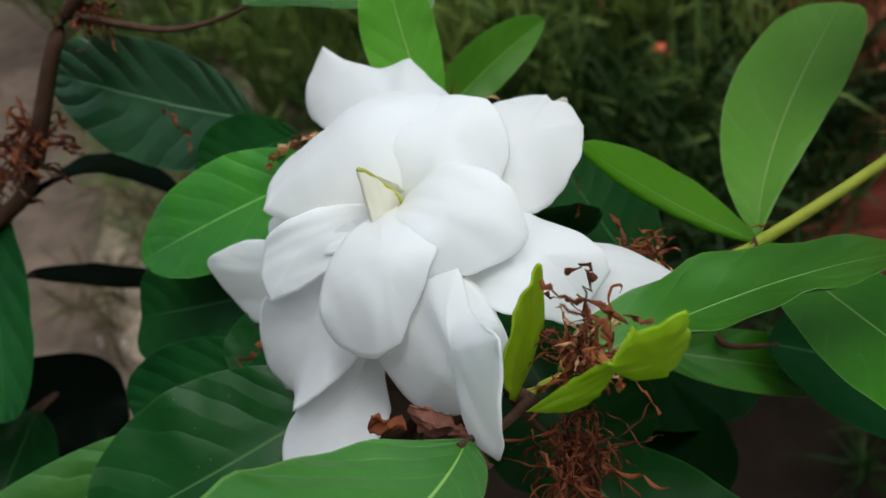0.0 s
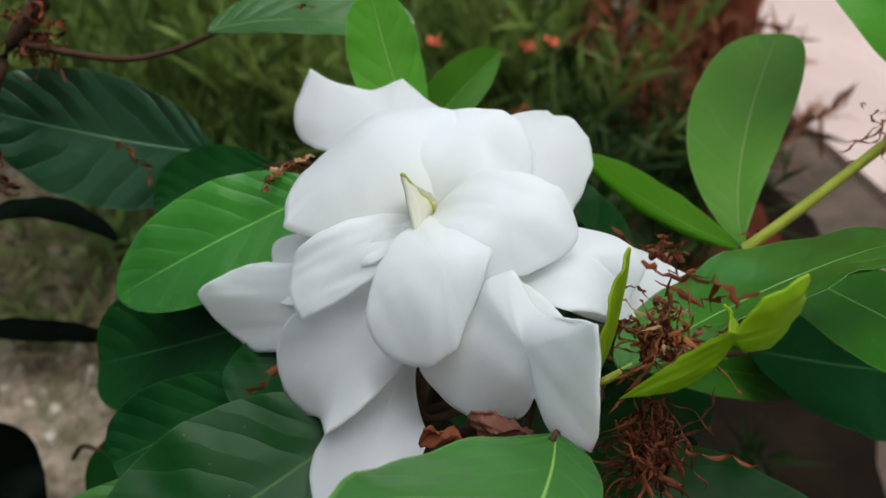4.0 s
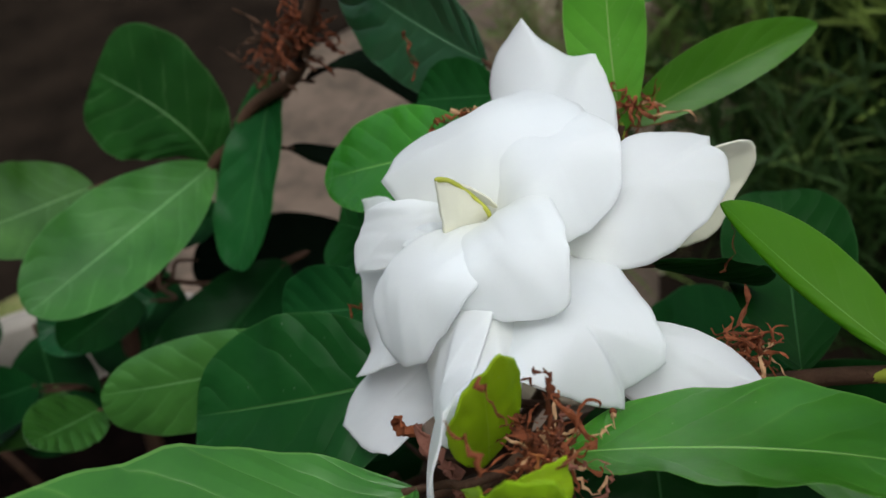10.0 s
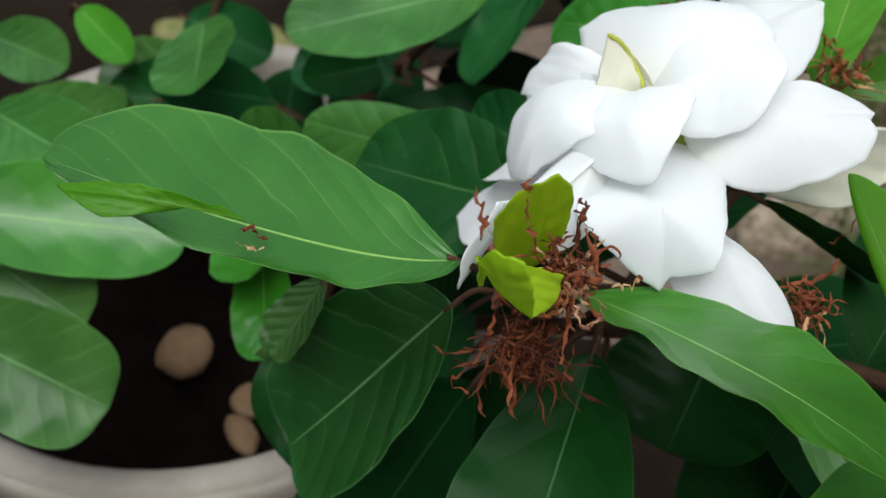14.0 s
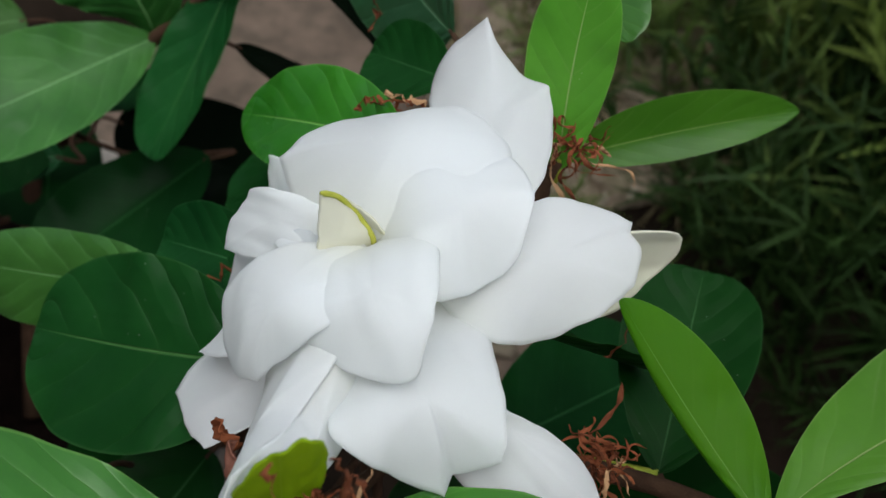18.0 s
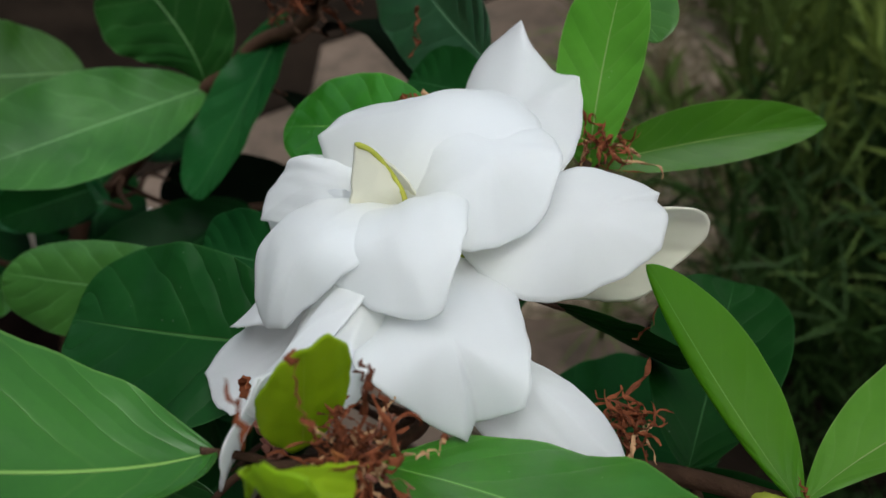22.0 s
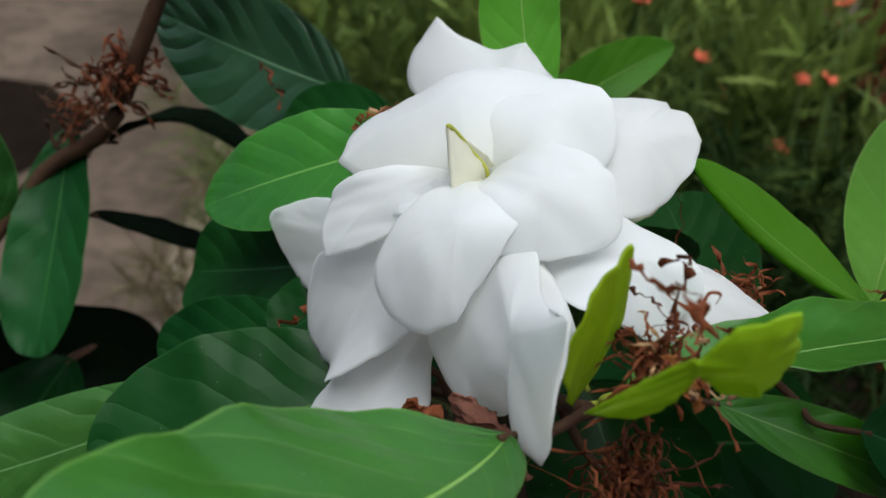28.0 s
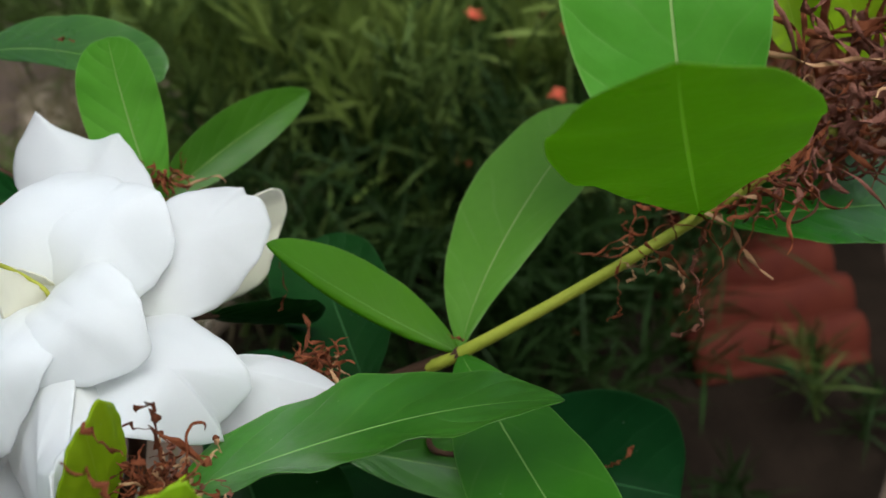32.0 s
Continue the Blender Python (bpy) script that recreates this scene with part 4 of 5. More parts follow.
leaf(shrub, (-0.275, 0.165, 0.440), (-0.226, 0.208, 0.432), half=0.014, face=(0.3, -0.4, 0.85), a=0.6, b=0.4, material=MUTED)
leaf(shrub, (-0.262, 0.207, 0.432), (-0.332, 0.150, 0.432), half=0.021, face=(0.3, -0.4, 0.85), a=0.6, b=0.4, material=MUTED)
leaf(shrub, (-0.285, 0.105, 0.442), (-0.218, 0.158, 0.442), half=0.020, face=(0.3, -0.4, 0.85), a=0.6, b=0.4, material=MUTED)
leaf(shrub, (0.0600, 0.2100, 0.5370), (0.1340, 0.2160, 0.5050), half=0.0095, face=(-0.1, -0.5, 0.85), a=0.7, b=0.7)
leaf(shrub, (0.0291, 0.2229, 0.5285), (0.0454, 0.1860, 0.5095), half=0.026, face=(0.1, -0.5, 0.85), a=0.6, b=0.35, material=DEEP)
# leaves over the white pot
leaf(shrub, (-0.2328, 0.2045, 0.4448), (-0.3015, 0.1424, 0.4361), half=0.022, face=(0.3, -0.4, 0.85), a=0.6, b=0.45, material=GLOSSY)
leaf(shrub, (-0.3089, 0.0975, 0.4446), (-0.2410, 0.1390, 0.4564), half=0.018, face=(0.3, -0.4, 0.85), a=0.6, b=0.45, material=MUTED)
leaf(shrub, (-0.3366, 0.1495, 0.4670), (-0.2881, 0.1554, 0.4604), half=0.011, face=(0.3, -0.4, 0.85), a=0.6, b=0.5, material=FRESH)
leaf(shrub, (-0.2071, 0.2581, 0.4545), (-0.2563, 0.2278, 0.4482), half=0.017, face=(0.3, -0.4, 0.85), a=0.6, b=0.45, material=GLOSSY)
leaf(shrub, (-0.3841, 0.1097, 0.4405), (-0.3219, 0.1319, 0.4460), half=0.018, face=(0.3, -0.4, 0.85), a=0.6, b=0.45, material=MUTED)
leaf(shrub, (-0.3694, 0.2157, 0.4185), (-0.3110, 0.2400, 0.4144), half=0.020, face=(0.3, -0.4, 0.85), a=0.6, b=0.45, material=DARK)
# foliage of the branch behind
leaf(shrub, (-0.1467, 0.3295, 0.5324), (-0.088, 0.3228, 0.5308), half=0.012, face=(0.05, 0.25, 0.95), arch=0.012, a=0.6, b=0.55, material=BLACKSHADE)
leaf(shrub, (-0.148, 0.306, 0.515), (-0.095, 0.325, 0.485), half=0.010, face=(0.05, 0.15, 0.95), a=0.6, b=0.55, material=BLACKSHADE)
# hanging leaf: the dark GLOSSY green stands in for its shade
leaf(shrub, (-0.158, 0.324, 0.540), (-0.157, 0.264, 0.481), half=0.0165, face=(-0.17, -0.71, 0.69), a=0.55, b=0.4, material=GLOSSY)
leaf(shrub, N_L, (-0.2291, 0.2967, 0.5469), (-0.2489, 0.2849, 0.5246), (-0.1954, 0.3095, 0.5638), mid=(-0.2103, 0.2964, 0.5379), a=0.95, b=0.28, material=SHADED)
leaf(shrub, N_L, (-0.197, 0.198, 0.511), half=0.022, face=(0.45, -0.35, 0.8), a=0.7, b=0.5, material=MUTED)
leaf(shrub, (-0.225, 0.300, 0.435), (-0.136, 0.318, 0.4305), half=0.027, face=(0.1, -0.6, 0.8), a=0.5, b=0.3, material=BLACKSHADE, label="leaf in deep shade, coloured near black")
leaf(shrub, (-0.2406, 0.2794, 0.4962), (-0.2558, 0.2179, 0.5147), half=0.022, face=(0.5, -0.3, 0.8), a=0.6, b=0.5, material=MUTED)
leaf(shrub, (-0.3439, 0.2544, 0.4804), (-0.3308, 0.286, 0.520), half=0.018, face=(0.7, -0.4, 0.6), a=0.6, b=0.5, material=MUTED)
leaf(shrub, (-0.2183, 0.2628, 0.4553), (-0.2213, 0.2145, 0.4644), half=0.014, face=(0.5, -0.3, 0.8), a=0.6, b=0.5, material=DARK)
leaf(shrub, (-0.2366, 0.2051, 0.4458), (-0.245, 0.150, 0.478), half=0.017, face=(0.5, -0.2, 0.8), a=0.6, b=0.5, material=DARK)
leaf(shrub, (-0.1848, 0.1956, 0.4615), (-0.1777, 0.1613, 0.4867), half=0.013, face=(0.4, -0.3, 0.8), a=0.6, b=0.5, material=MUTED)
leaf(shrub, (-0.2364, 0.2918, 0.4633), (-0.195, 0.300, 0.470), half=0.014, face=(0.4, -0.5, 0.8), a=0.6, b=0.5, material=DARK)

# stems
wood = []
line = smooth_line([(-0.16, 0.175, 0.33), (-0.10, 0.20, 0.41), (0.0, 0.225, 0.49), (0.06, 0.222, 0.540), N_R], 6)
wood += line
v, f = tube_mesh(line, [0.0042, 0.0038, 0.0032, 0.0026, 0.0020], 10)
part("stem", v, f, BARK, shrub, "brown woody stem")
line = smooth_line([(0.085, 0.2185, 0.5575), N_R, (0.125, 0.222, 0.580), N_2, (0.2163, 0.2573, 0.6202), (0.27, 0.285, 0.66)], 6)
wood += line
v, f = tube_mesh(line, [0.0019, 0.0018, 0.0016, 0.0016, 0.0016, 0.0016], 10)
part("stem", v, f, STEM, shrub, "green stem with brown scars")
line = smooth_line([(-0.03, 0.218, 0.465), (0.00, 0.216, 0.52), (0.008, 0.214, 0.556)], 6)
wood += line
v, f = tube_mesh(line, 0.0026, 10)
part("stem", v, f, BARK, shrub, "brown stem")
line = smooth_line([(0.0, 0.216, 0.525), (0.018, 0.185, 0.555), (0.024, 0.150, 0.585)], 6)
wood += line
v, f = tube_mesh(line, 0.0018, 8)
part("stem", v, f, BARK, shrub, "brown stem")
line = smooth_line([(0.0, 0.218, 0.52), (0.006, 0.245, 0.55), (0.010, 0.264, 0.585)], 6)
wood += line
v, f = tube_mesh(line, 0.0018, 8)
part("stem", v, f, BARK, shrub, "brown stem")
line = smooth_line([(-0.20, 0.20, 0.33), (-0.245, 0.262, 0.415), (-0.231, 0.273, 0.439), (-0.205, 0.284, 0.475), N_L, (-0.165, 0.312, 0.528), (-0.138, 0.312, 0.548), (-0.121, 0.312, 0.580), (-0.108, 0.315, 0.605), (-0.088, 0.322, 0.628)], 5)
wood += line
v, f = tube_mesh(line, [0.005, 0.0042, 0.0036, 0.003, 0.0029, 0.003, 0.0032, 0.0026, 0.0024], 10)
part("stem", v, f, BARK, shrub, "brown woody branch")
line = smooth_line([(-0.28, 0.20, 0.33), (-0.3536, 0.219, 0.400), (-0.3439, 0.2544, 0.4804)], 5)
wood += line
v, f = tube_mesh(line, 0.0025, 8)
part("stem", v, f, BARK, shrub, "thin brown stem")
line = smooth_line([(0.024, 0.226, 0.51), (0.045, 0.224, 0.53), (0.069, 0.228, 0.541)], 5)
wood += line
v, f = tube_mesh(line, 0.0012, 8)
part("stem", v, f, STEM, shrub, "thin green stalk")

# leaf stalks back to the wood
wood = np.array(wood)
for base, back in leaf.bases:
    gap = np.linalg.norm(wood - base, axis=1) + 0.8 * np.maximum(0, wood[:, 2] - base[2] + 0.005)
    near = wood[int(np.argmin(gap))]
    ln = np.linalg.norm(near - base)
    if ln > 0.075:
        v, f = tube_mesh(smooth_line([base - back * 0.002, base + back * 0.008 + V((0, 0, -0.003)), base + back * 0.016 + V((0, 0, -0.014))], 4), [0.0008, 0.0010], 6)
        part("stalk", v, f, BARK, shrub)
    elif ln > 0.003:
        line = smooth_line([base - back * 0.003, base + back * min(0.012, ln * 0.35) + V((0, 0, -0.10 * ln)), (base + near) / 2 + V((0, 0, -0.12 * ln)), near], 5)
        v, f = tube_mesh(line, [0.0008, 0.0010, 0.0013], 6)
        part("stalk", v, f, STEM if ln < 0.012 else BARK, shrub)


# ---- withered blooms and dry scraps ----
def withered(place, label, n, reach, width, drop, seed, singles=10, materials=(DRIED, DRYDARK, DRYPALE), seg=15, out=1.0):
    """A tangle of dry, curled strands that spread from a place and hang."""
    rng = np.random.RandomState(seed)
    place = V(place)
    t = thing("withered_bloom", tuple(place), label, "dried flower", "withered blooms on the shrub")
    piles = [Pile() for _ in materials]
    for k in range(n):
        d = unit(rng.randn(3) * (1, 1, 0.8) + V((0, 0, -drop)))
        p = place + rng.randn(3) * reach * 0.28
        pts, ws = [], []
        ln = reach * (0.6 + rng.rand() * 1.2) * out
        curl = rng.randn(3) * 0.5
        w0 = width * (0.5 + rng.rand() ** 2 * 0.9)
        knots = 0.75 + 0.4 * rng.rand(5)
        wide = lambda s_: float(np.interp(s_, (0, 0.25, 0.5, 0.75, 1), knots))
        for i in range(seg):
            s = i / (seg - 1)
            pts.append(p.copy())
            ws.append(w0 * min(1.0, 0.35 + 5.0 * (1 - s)) * wide(s))
            curl = curl * 0.88 + rng.randn(3) * 0.30
            d = unit(d + curl * 0.8 + rng.randn(3) * 0.25 + V((0, 0, -drop * 0.22)))
            p = p + d * ln / seg
        pts = smooth_line(pts, 2)
        ws = np.interp(np.linspace(0, 1, len(pts)), np.linspace(0, 1, seg), ws)
        v, f = ribbon_mesh(pts, ws, rng, 5.0 + rng.rand() * 7)
        mi = rng.choice(len(materials), p=(0.55, 0.30, 0.15) if len(materials) == 3 else None)
        if k < singles:
            part("dry_strand", v, f, materials[mi], t, smooth=False)
        else:
            piles[mi].put(v, f)
    for pile, m in zip(piles, materials):
        if pile.v:
            tagged(part("dry_tangle", pile.v, pile.f, m, t, smooth=False), kind="stuff")
    return t


def strand(t, points, width, material, seed, label=""):
    rng = np.random.RandomState(seed)
    pts = smooth_line(points, 6)
    pts = [p + rng.randn(3) * width * 0.6 for p in pts]
    ws = [width * (0.55 + 0.35 * math.sin(i_ * 1.1 + seed)) for i_ in range(len(pts))]
    v, f = ribbon_mesh(pts, ws, rng, 4.0)
    return part("dry_strand", v, f, material, t, label, smooth=False)


big = withered((0.034, 0.1455, 0.602), "tangled reddish-brown withered bloom hanging below lime leaves", 90, 0.0085, 0.00055, 0.5, 3, 14, seg=20, out=1.05)
strand(big, [(0.0276, 0.1273, 0.6306), (0.0333, 0.1247, 0.6311), (0.0353, 0.1228, 0.6263)], 0.0009, DRIED, 5)
strand(big, [(0.0267, 0.1414, 0.6248), (0.0300, 0.1379, 0.6233), (0.0372, 0.1334, 0.6245), (0.0378, 0.1354, 0.6156)], 0.0008, DRIED, 6)
strand(big, [(0.0314, 0.1507, 0.6187), (0.0362, 0.1489, 0.6210), (0.0367, 0.1469, 0.6196), (0.0355, 0.1476, 0.6119), (0.0379, 0.1455, 0.6057)], 0.0009, DRYDARK, 7)
strand(big, [(0.0360, 0.1470, 0.6000), (0.0370, 0.1496, 0.6063), (0.0361, 0.1537, 0.6058)], 0.0009, REDDRY, 8)
strand(big, [(0.0385, 0.1476, 0.6052), (0.0398, 0.1498, 0.6044), (0.0425, 0.1515, 0.6021), (0.0436, 0.1564, 0.5991), (0.0423, 0.1611, 0.5977)], 0.0007, DRYPALE, 9)
strand(big, [(0.0337, 0.1505, 0.6132), (0.0429, 0.1476, 0.6077), (0.0446, 0.1412, 0.6131), (0.0442, 0.1308, 0.6218)], 0.0009, DRIED, 10)
strand(big, [(0.0353, 0.1422, 0.6066), (0.0373, 0.1388, 0.6040), (0.0391, 0.1359, 0.6019), (0.0410, 0.1368, 0.5997), (0.0405, 0.1393, 0.6019), (0.0370, 0.1426, 0.6041)], 0.0011, ORANGEDRY, 11)
strand(big, [(0.0403, 0.1424, 0.6044), (0.0421, 0.1445, 0.6031), (0.0451, 0.1475, 0.6016), (0.0472, 0.1458, 0.6002), (0.0473, 0.1430, 0.5994), (0.0452, 0.1392, 0.5997)], 0.0006, REDDRY, 12)
strand(big, [(0.0384, 0.1458, 0.6054), (0.0414, 0.1425, 0.6007), (0.0448, 0.1389, 0.5970), (0.0479, 0.1352, 0.5932)], 0.0006, DRIED, 13)
strand(big, [(0.0225, 0.1384, 0.5890), (0.0257, 0.1346, 0.5830), (0.0279, 0.1292, 0.5770), (0.0268, 0.1230, 0.5731), (0.0308, 0.1256, 0.5701)], 0.0006, DRIED, 14)
strand(big, [(0.0290, 0.1508, 0.5908), (0.0349, 0.1491, 0.5839), (0.0383, 0.1437, 0.5770), (0.0379, 0.1394, 0.5736), (0.0412, 0.1459, 0.5732)], 0.0006, DRIED, 15)
strand(big, [(0.0350, 0.1460, 0.6030), (0.0363, 0.1508, 0.6046), (0.0358, 0.1543, 0.6055), (0.0312, 0.1539, 0.6088), (0.0286, 0.1539, 0.6108)], 0.0008, DRYDARK, 16)
strand(big, [(0.0398, 0.1435, 0.6020), (0.0450, 0.1427, 0.5976), (0.0459, 0.1466, 0.5976)], 0.0006, DRYPALE, 17)
strand(big, [(0.0286, 0.1365, 0.5805), (0.0313, 0.1339, 0.5770), (0.0369, 0.1322, 0.5717), (0.0335, 0.1338, 0.5752)], 0.0006, DRIED, 18)
for k, (p, size) in enumerate((((0.0367, 0.1469, 0.6196), 0.0010), ((0.0423, 0.1611, 0.5977), 0.0008))):
    v, f = tube_mesh([V(p) + V((0, 0, size)), V(p) + V((size * 0.2, 0, 0)), V(p) - V((0, 0, size))], [size * 0.4, size, size * 0.3], 8)
    part("dry_bud", v, f, DRYDARK, big, "shrivelled dark bud")
withered((0.032, 0.139, 0.582), "dark brown hanging tangle of withered bloom", 110, 0.010, 0.00042, 2.0, 4, 10, materials=(DRYDARK, DRIED, DRYBLACK), out=1.6, seg=20)
withered((0.0116, 0.2658, 0.590), "dark withered bloom with curled brown threads", 34, 0.009, 0.0005, 0.5, 11, 8, seg=20, out=1.4, materials=(DRIED, DRYDARK, DRYPALE))
withered((0.0614, 0.203, 0.577), "small tangle of pale brown dry threads", 40, 0.008, 0.0005, 0.2, 12, 8, seg=20, out=1.25, materials=(DRIED, DRYDARK, DRYPALE))
sepals = thing("withered_bloom", (-0.036, 0.250, 0.590), "twisted brown and pale dry sepals behind white petals", "dried flower", "withered blooms on the shrub")
strand(sepals, [(-0.0438, 0.2469, 0.5845), (-0.0389, 0.2484, 0.5872), (-0.0336, 0.2497, 0.5897), (-0.0277, 0.2505, 0.5917), (-0.023, 0.2513, 0.5937)], 0.001, DRIED, 60)
strand(sepals, [(-0.0352, 0.2486, 0.5916), (-0.0307, 0.2495, 0.5936), (-0.0266, 0.2498, 0.5947), (-0.0222, 0.2499, 0.5954)], 0.0009, DRYPALE, 61)
strand(sepals, [(-0.0347, 0.2461, 0.5914), (-0.0298, 0.2462, 0.592), (-0.0256, 0.2465, 0.5931), (-0.0233, 0.2467, 0.5937)], 0.0009, DRYDARK, 62)
strand(sepals, [(-0.0329, 0.2453, 0.5942), (-0.0288, 0.2457, 0.5952), (-0.0253, 0.2465, 0.5971), (-0.0238, 0.2458, 0.5961)], 0.0007, DRIED, 63)
strand(sepals, [(-0.0374, 0.2421, 0.5924), (-0.0342, 0.2431, 0.5942), (-0.0325, 0.2437, 0.5954)], 0.0012, DRIED, 64)
withered((-0.137, 0.307, 0.566), "dark dried clump on a woody branch", 40, 0.014, 0.0007, 0.3, 14, 8, materials=(DRYDARK, BARK, DRYDARK))
withered((-0.152, 0.318, 0.548), "dark brown dried buds on a woody branch", 26, 0.012, 0.0008, 0.6, 15, 6, materials=(DRYDARK, BARK, DRYDARK))
withered((0.170, 0.236, 0.605), "reddish-brown dry scraps along a green stem", 60, 0.020, 0.0007, 0.2, 16, 10)
withered((0.195, 0.246, 0.616), "reddish-brown dry scraps along a green stem", 90, 0.024, 0.0009, 0.0, 17, 10, materials=(REDDRY, DRIED, DRYPALE))
withered((0.215, 0.252, 0.634), "reddish-brown dry scraps along a green stem", 110, 0.028, 0.0010, 0.0, 18, 10, materials=(REDDRY, DRIED, DRYPALE))
withered((0.240, 0.265, 0.648), "reddish-brown dry scraps along a green stem", 110, 0.028, 0.0010, 0.0, 19, 10, materials=(REDDRY, DRIED, DRYPALE))
withered((0.145, 0.226, 0.594), "thin brown threads curled round a green stem", 14, 0.014, 0.0005, 0.9, 24, 6)

withered((-0.098, 0.320, 0.612), "dark red-brown dried clump hanging from a woody branch", 50, 0.010, 0.0007, 0.3, 34, 8, materials=(DRYDARK, DRIED, DRYBLACK))
withered((-0.126, 0.312, 0.572), "dark red-brown dried clump on a woody branch", 40, 0.012, 0.0008, 0.4, 35, 8, materials=(DRYDARK, DRIED, DRYBLACK))

scraps = thing("dry_scraps", (-0.06, 0.25, 0.56), "small brown dry scraps stuck to leaves", "plant debris", kind="stuff")
strand(scraps, [(-0.0399, 0.2014, 0.5633), (-0.0453, 0.2007, 0.5582), (-0.0516, 0.1979, 0.5536)], 0.0012, DRIED, 20)
strand(scraps, [(-0.078, 0.302, 0.580), (-0.073, 0.296, 0.578), (-0.069, 0.291, 0.575), (-0.070, 0.289, 0.571)], 0.0013, DRYDARK, 21)
strand(scraps, [(-0.019, 0.299, 0.6195), (-0.016, 0.298, 0.6195), (-0.013, 0.2975, 0.6195)], 0.0007, DRYDARK, 22)
strand(scraps, [(0.092, 0.220, 0.569), (0.096, 0.2135, 0.5725), (0.094, 0.211, 0.576)], 0.0005, DRIED, 23)

strand(scraps, [(-0.0045, 0.0975, 0.6085), (-0.007, 0.0960, 0.6090), (-0.0085, 0.0935, 0.6100)], 0.0007, DRYDARK, 25)
strand(scraps, [(-0.003, 0.0965, 0.6080), (-0.0035, 0.0935, 0.6085), (-0.0060, 0.0920, 0.6095)], 0.0005, DRYPALE, 26)
strand(scraps, [(0.1535, 0.2070, 0.5990), (0.1530, 0.2060, 0.5940), (0.1515, 0.2050, 0.5890), (0.1480, 0.2040, 0.5870)], 0.0006, DRIED, 27)
strand(scraps, [(0.1283, 0.2098, 0.5281), (0.1355, 0.2080, 0.5262), (0.1403, 0.2086, 0.5272), (0.1448, 0.2106, 0.5300)], 0.0009, DRIED, 28)
strand(scraps, [(0.048, 0.236, 0.582), (0.049, 0.232, 0.576), (0.047, 0.228, 0.572)], 0.0005, DRYDARK, 29)
strand(scraps, [(0.020, 0.200, 0.575), (0.028, 0.205, 0.570), (0.032, 0.210, 0.560)], 0.0004, DRYDARK, 30)

strand(scraps, [(0.1429, 0.2289, 0.6031), (0.1406, 0.229, 0.6023), (0.1397, 0.2258, 0.598), (0.1388, 0.2231, 0.5945), (0.136, 0.2207, 0.5908), (0.1358, 0.2158, 0.5852), (0.1356, 0.2123, 0.5814), (0.1329, 0.2114, 0.5797)], 0.0006, DRIED, 80)
strand(scraps, [(0.1418, 0.2291, 0.6029), (0.1455, 0.2279, 0.6027), (0.1483, 0.2277, 0.6035), (0.1519, 0.2262, 0.603)], 0.001, DRIED, 81)
strand(scraps, [(0.1483, 0.2274, 0.6031), (0.1496, 0.2248, 0.6004), (0.1506, 0.2218, 0.5971)], 0.0007, DRYDARK, 82)
strand(scraps, [(0.1558, 0.2207, 0.5979), (0.1544, 0.2172, 0.5932), (0.1547, 0.2122, 0.5878), (0.1556, 0.208, 0.5836), (0.1557, 0.206, 0.5816), (0.1529, 0.2057, 0.5803), (0.1489, 0.2055, 0.5786)], 0.0009, REDDRY, 83)
strand(scraps, [(0.1586, 0.2228, 0.6017), (0.1571, 0.2194, 0.597), (0.1552, 0.217, 0.5933)], 0.0012, DRYDARK, 84)
strand(scraps, [(0.1369, 0.2211, 0.5915), (0.1391, 0.2192, 0.59), (0.1396, 0.2172, 0.5879), (0.1379, 0.2173, 0.5874)], 0.0005, DRYPALE, 85)
strand(scraps, [(0.1675, 0.2293, 0.6147), (0.1741, 0.2257, 0.6136), (0.1817, 0.2275, 0.6208), (0.1832, 0.2282, 0.6229)], 0.001, DRIED, 86)
strand(scraps, [(0.1728, 0.2244, 0.611), (0.1766, 0.2228, 0.6112), (0.1804, 0.2177, 0.6069)], 0.0007, DRYDARK, 87)
strand(scraps, [(0.1855, 0.223, 0.617), (0.1867, 0.22, 0.6138), (0.1881, 0.2178, 0.6119)], 0.0012, REDDRY, 88)

# holes and scars in the long leaf
for k, (x, y, z) in enumerate(((0.0725, 0.1600, 0.5935),)):
    strand(scraps, [(x - 0.0016, y - 0.0004, z + 0.0006), (x, y, z + 0.0004), (x + 0.0018, y + 0.0006, z)], 0.0004, DRYPALE, 90 + k)

# curled brown petals under the bloom
def dry_petal(outline, seed, material):
    base = outline[0]
    c = np.mean(np.array(outline), 0) + V((0, -0.001, 0.0015))
    v, f, uv, n = patch(outline, c, range(len(outline)), wrinkle=0.0022, seed=seed, rings=10, round_=64)
    v, f, uv = skin(v, f, uv, n, 0.0004, 64)
    ob = link("dried_petal", v - V(base), f, material, uv=uv)
    ob.location = base
    return tagged(ob, "crumpled reddish-brown dried petal lying under the bloom", "petal", "dried petals under the bloom")


dry_petal([(-0.0033, 0.1566, 0.5781), (-0.0016, 0.1559, 0.5808), (0.0014, 0.1533, 0.5819), (0.006, 0.1533, 0.579), (0.0078, 0.1496, 0.579), (0.0113, 0.1481, 0.576), (0.0099, 0.1504, 0.5734), (0.0058, 0.1541, 0.5726), (0.0007, 0.1551, 0.5735)], 41, REDDRY)
dry_petal([(-0.0124, 0.1626, 0.5688), (-0.0111, 0.1622, 0.573), (-0.0089, 0.1604, 0.5731), (-0.0054, 0.1622, 0.5728), (-0.0032, 0.1587, 0.5714), (-0.0051, 0.1607, 0.5673), (-0.0089, 0.1622, 0.5664)], 42, DRIED)
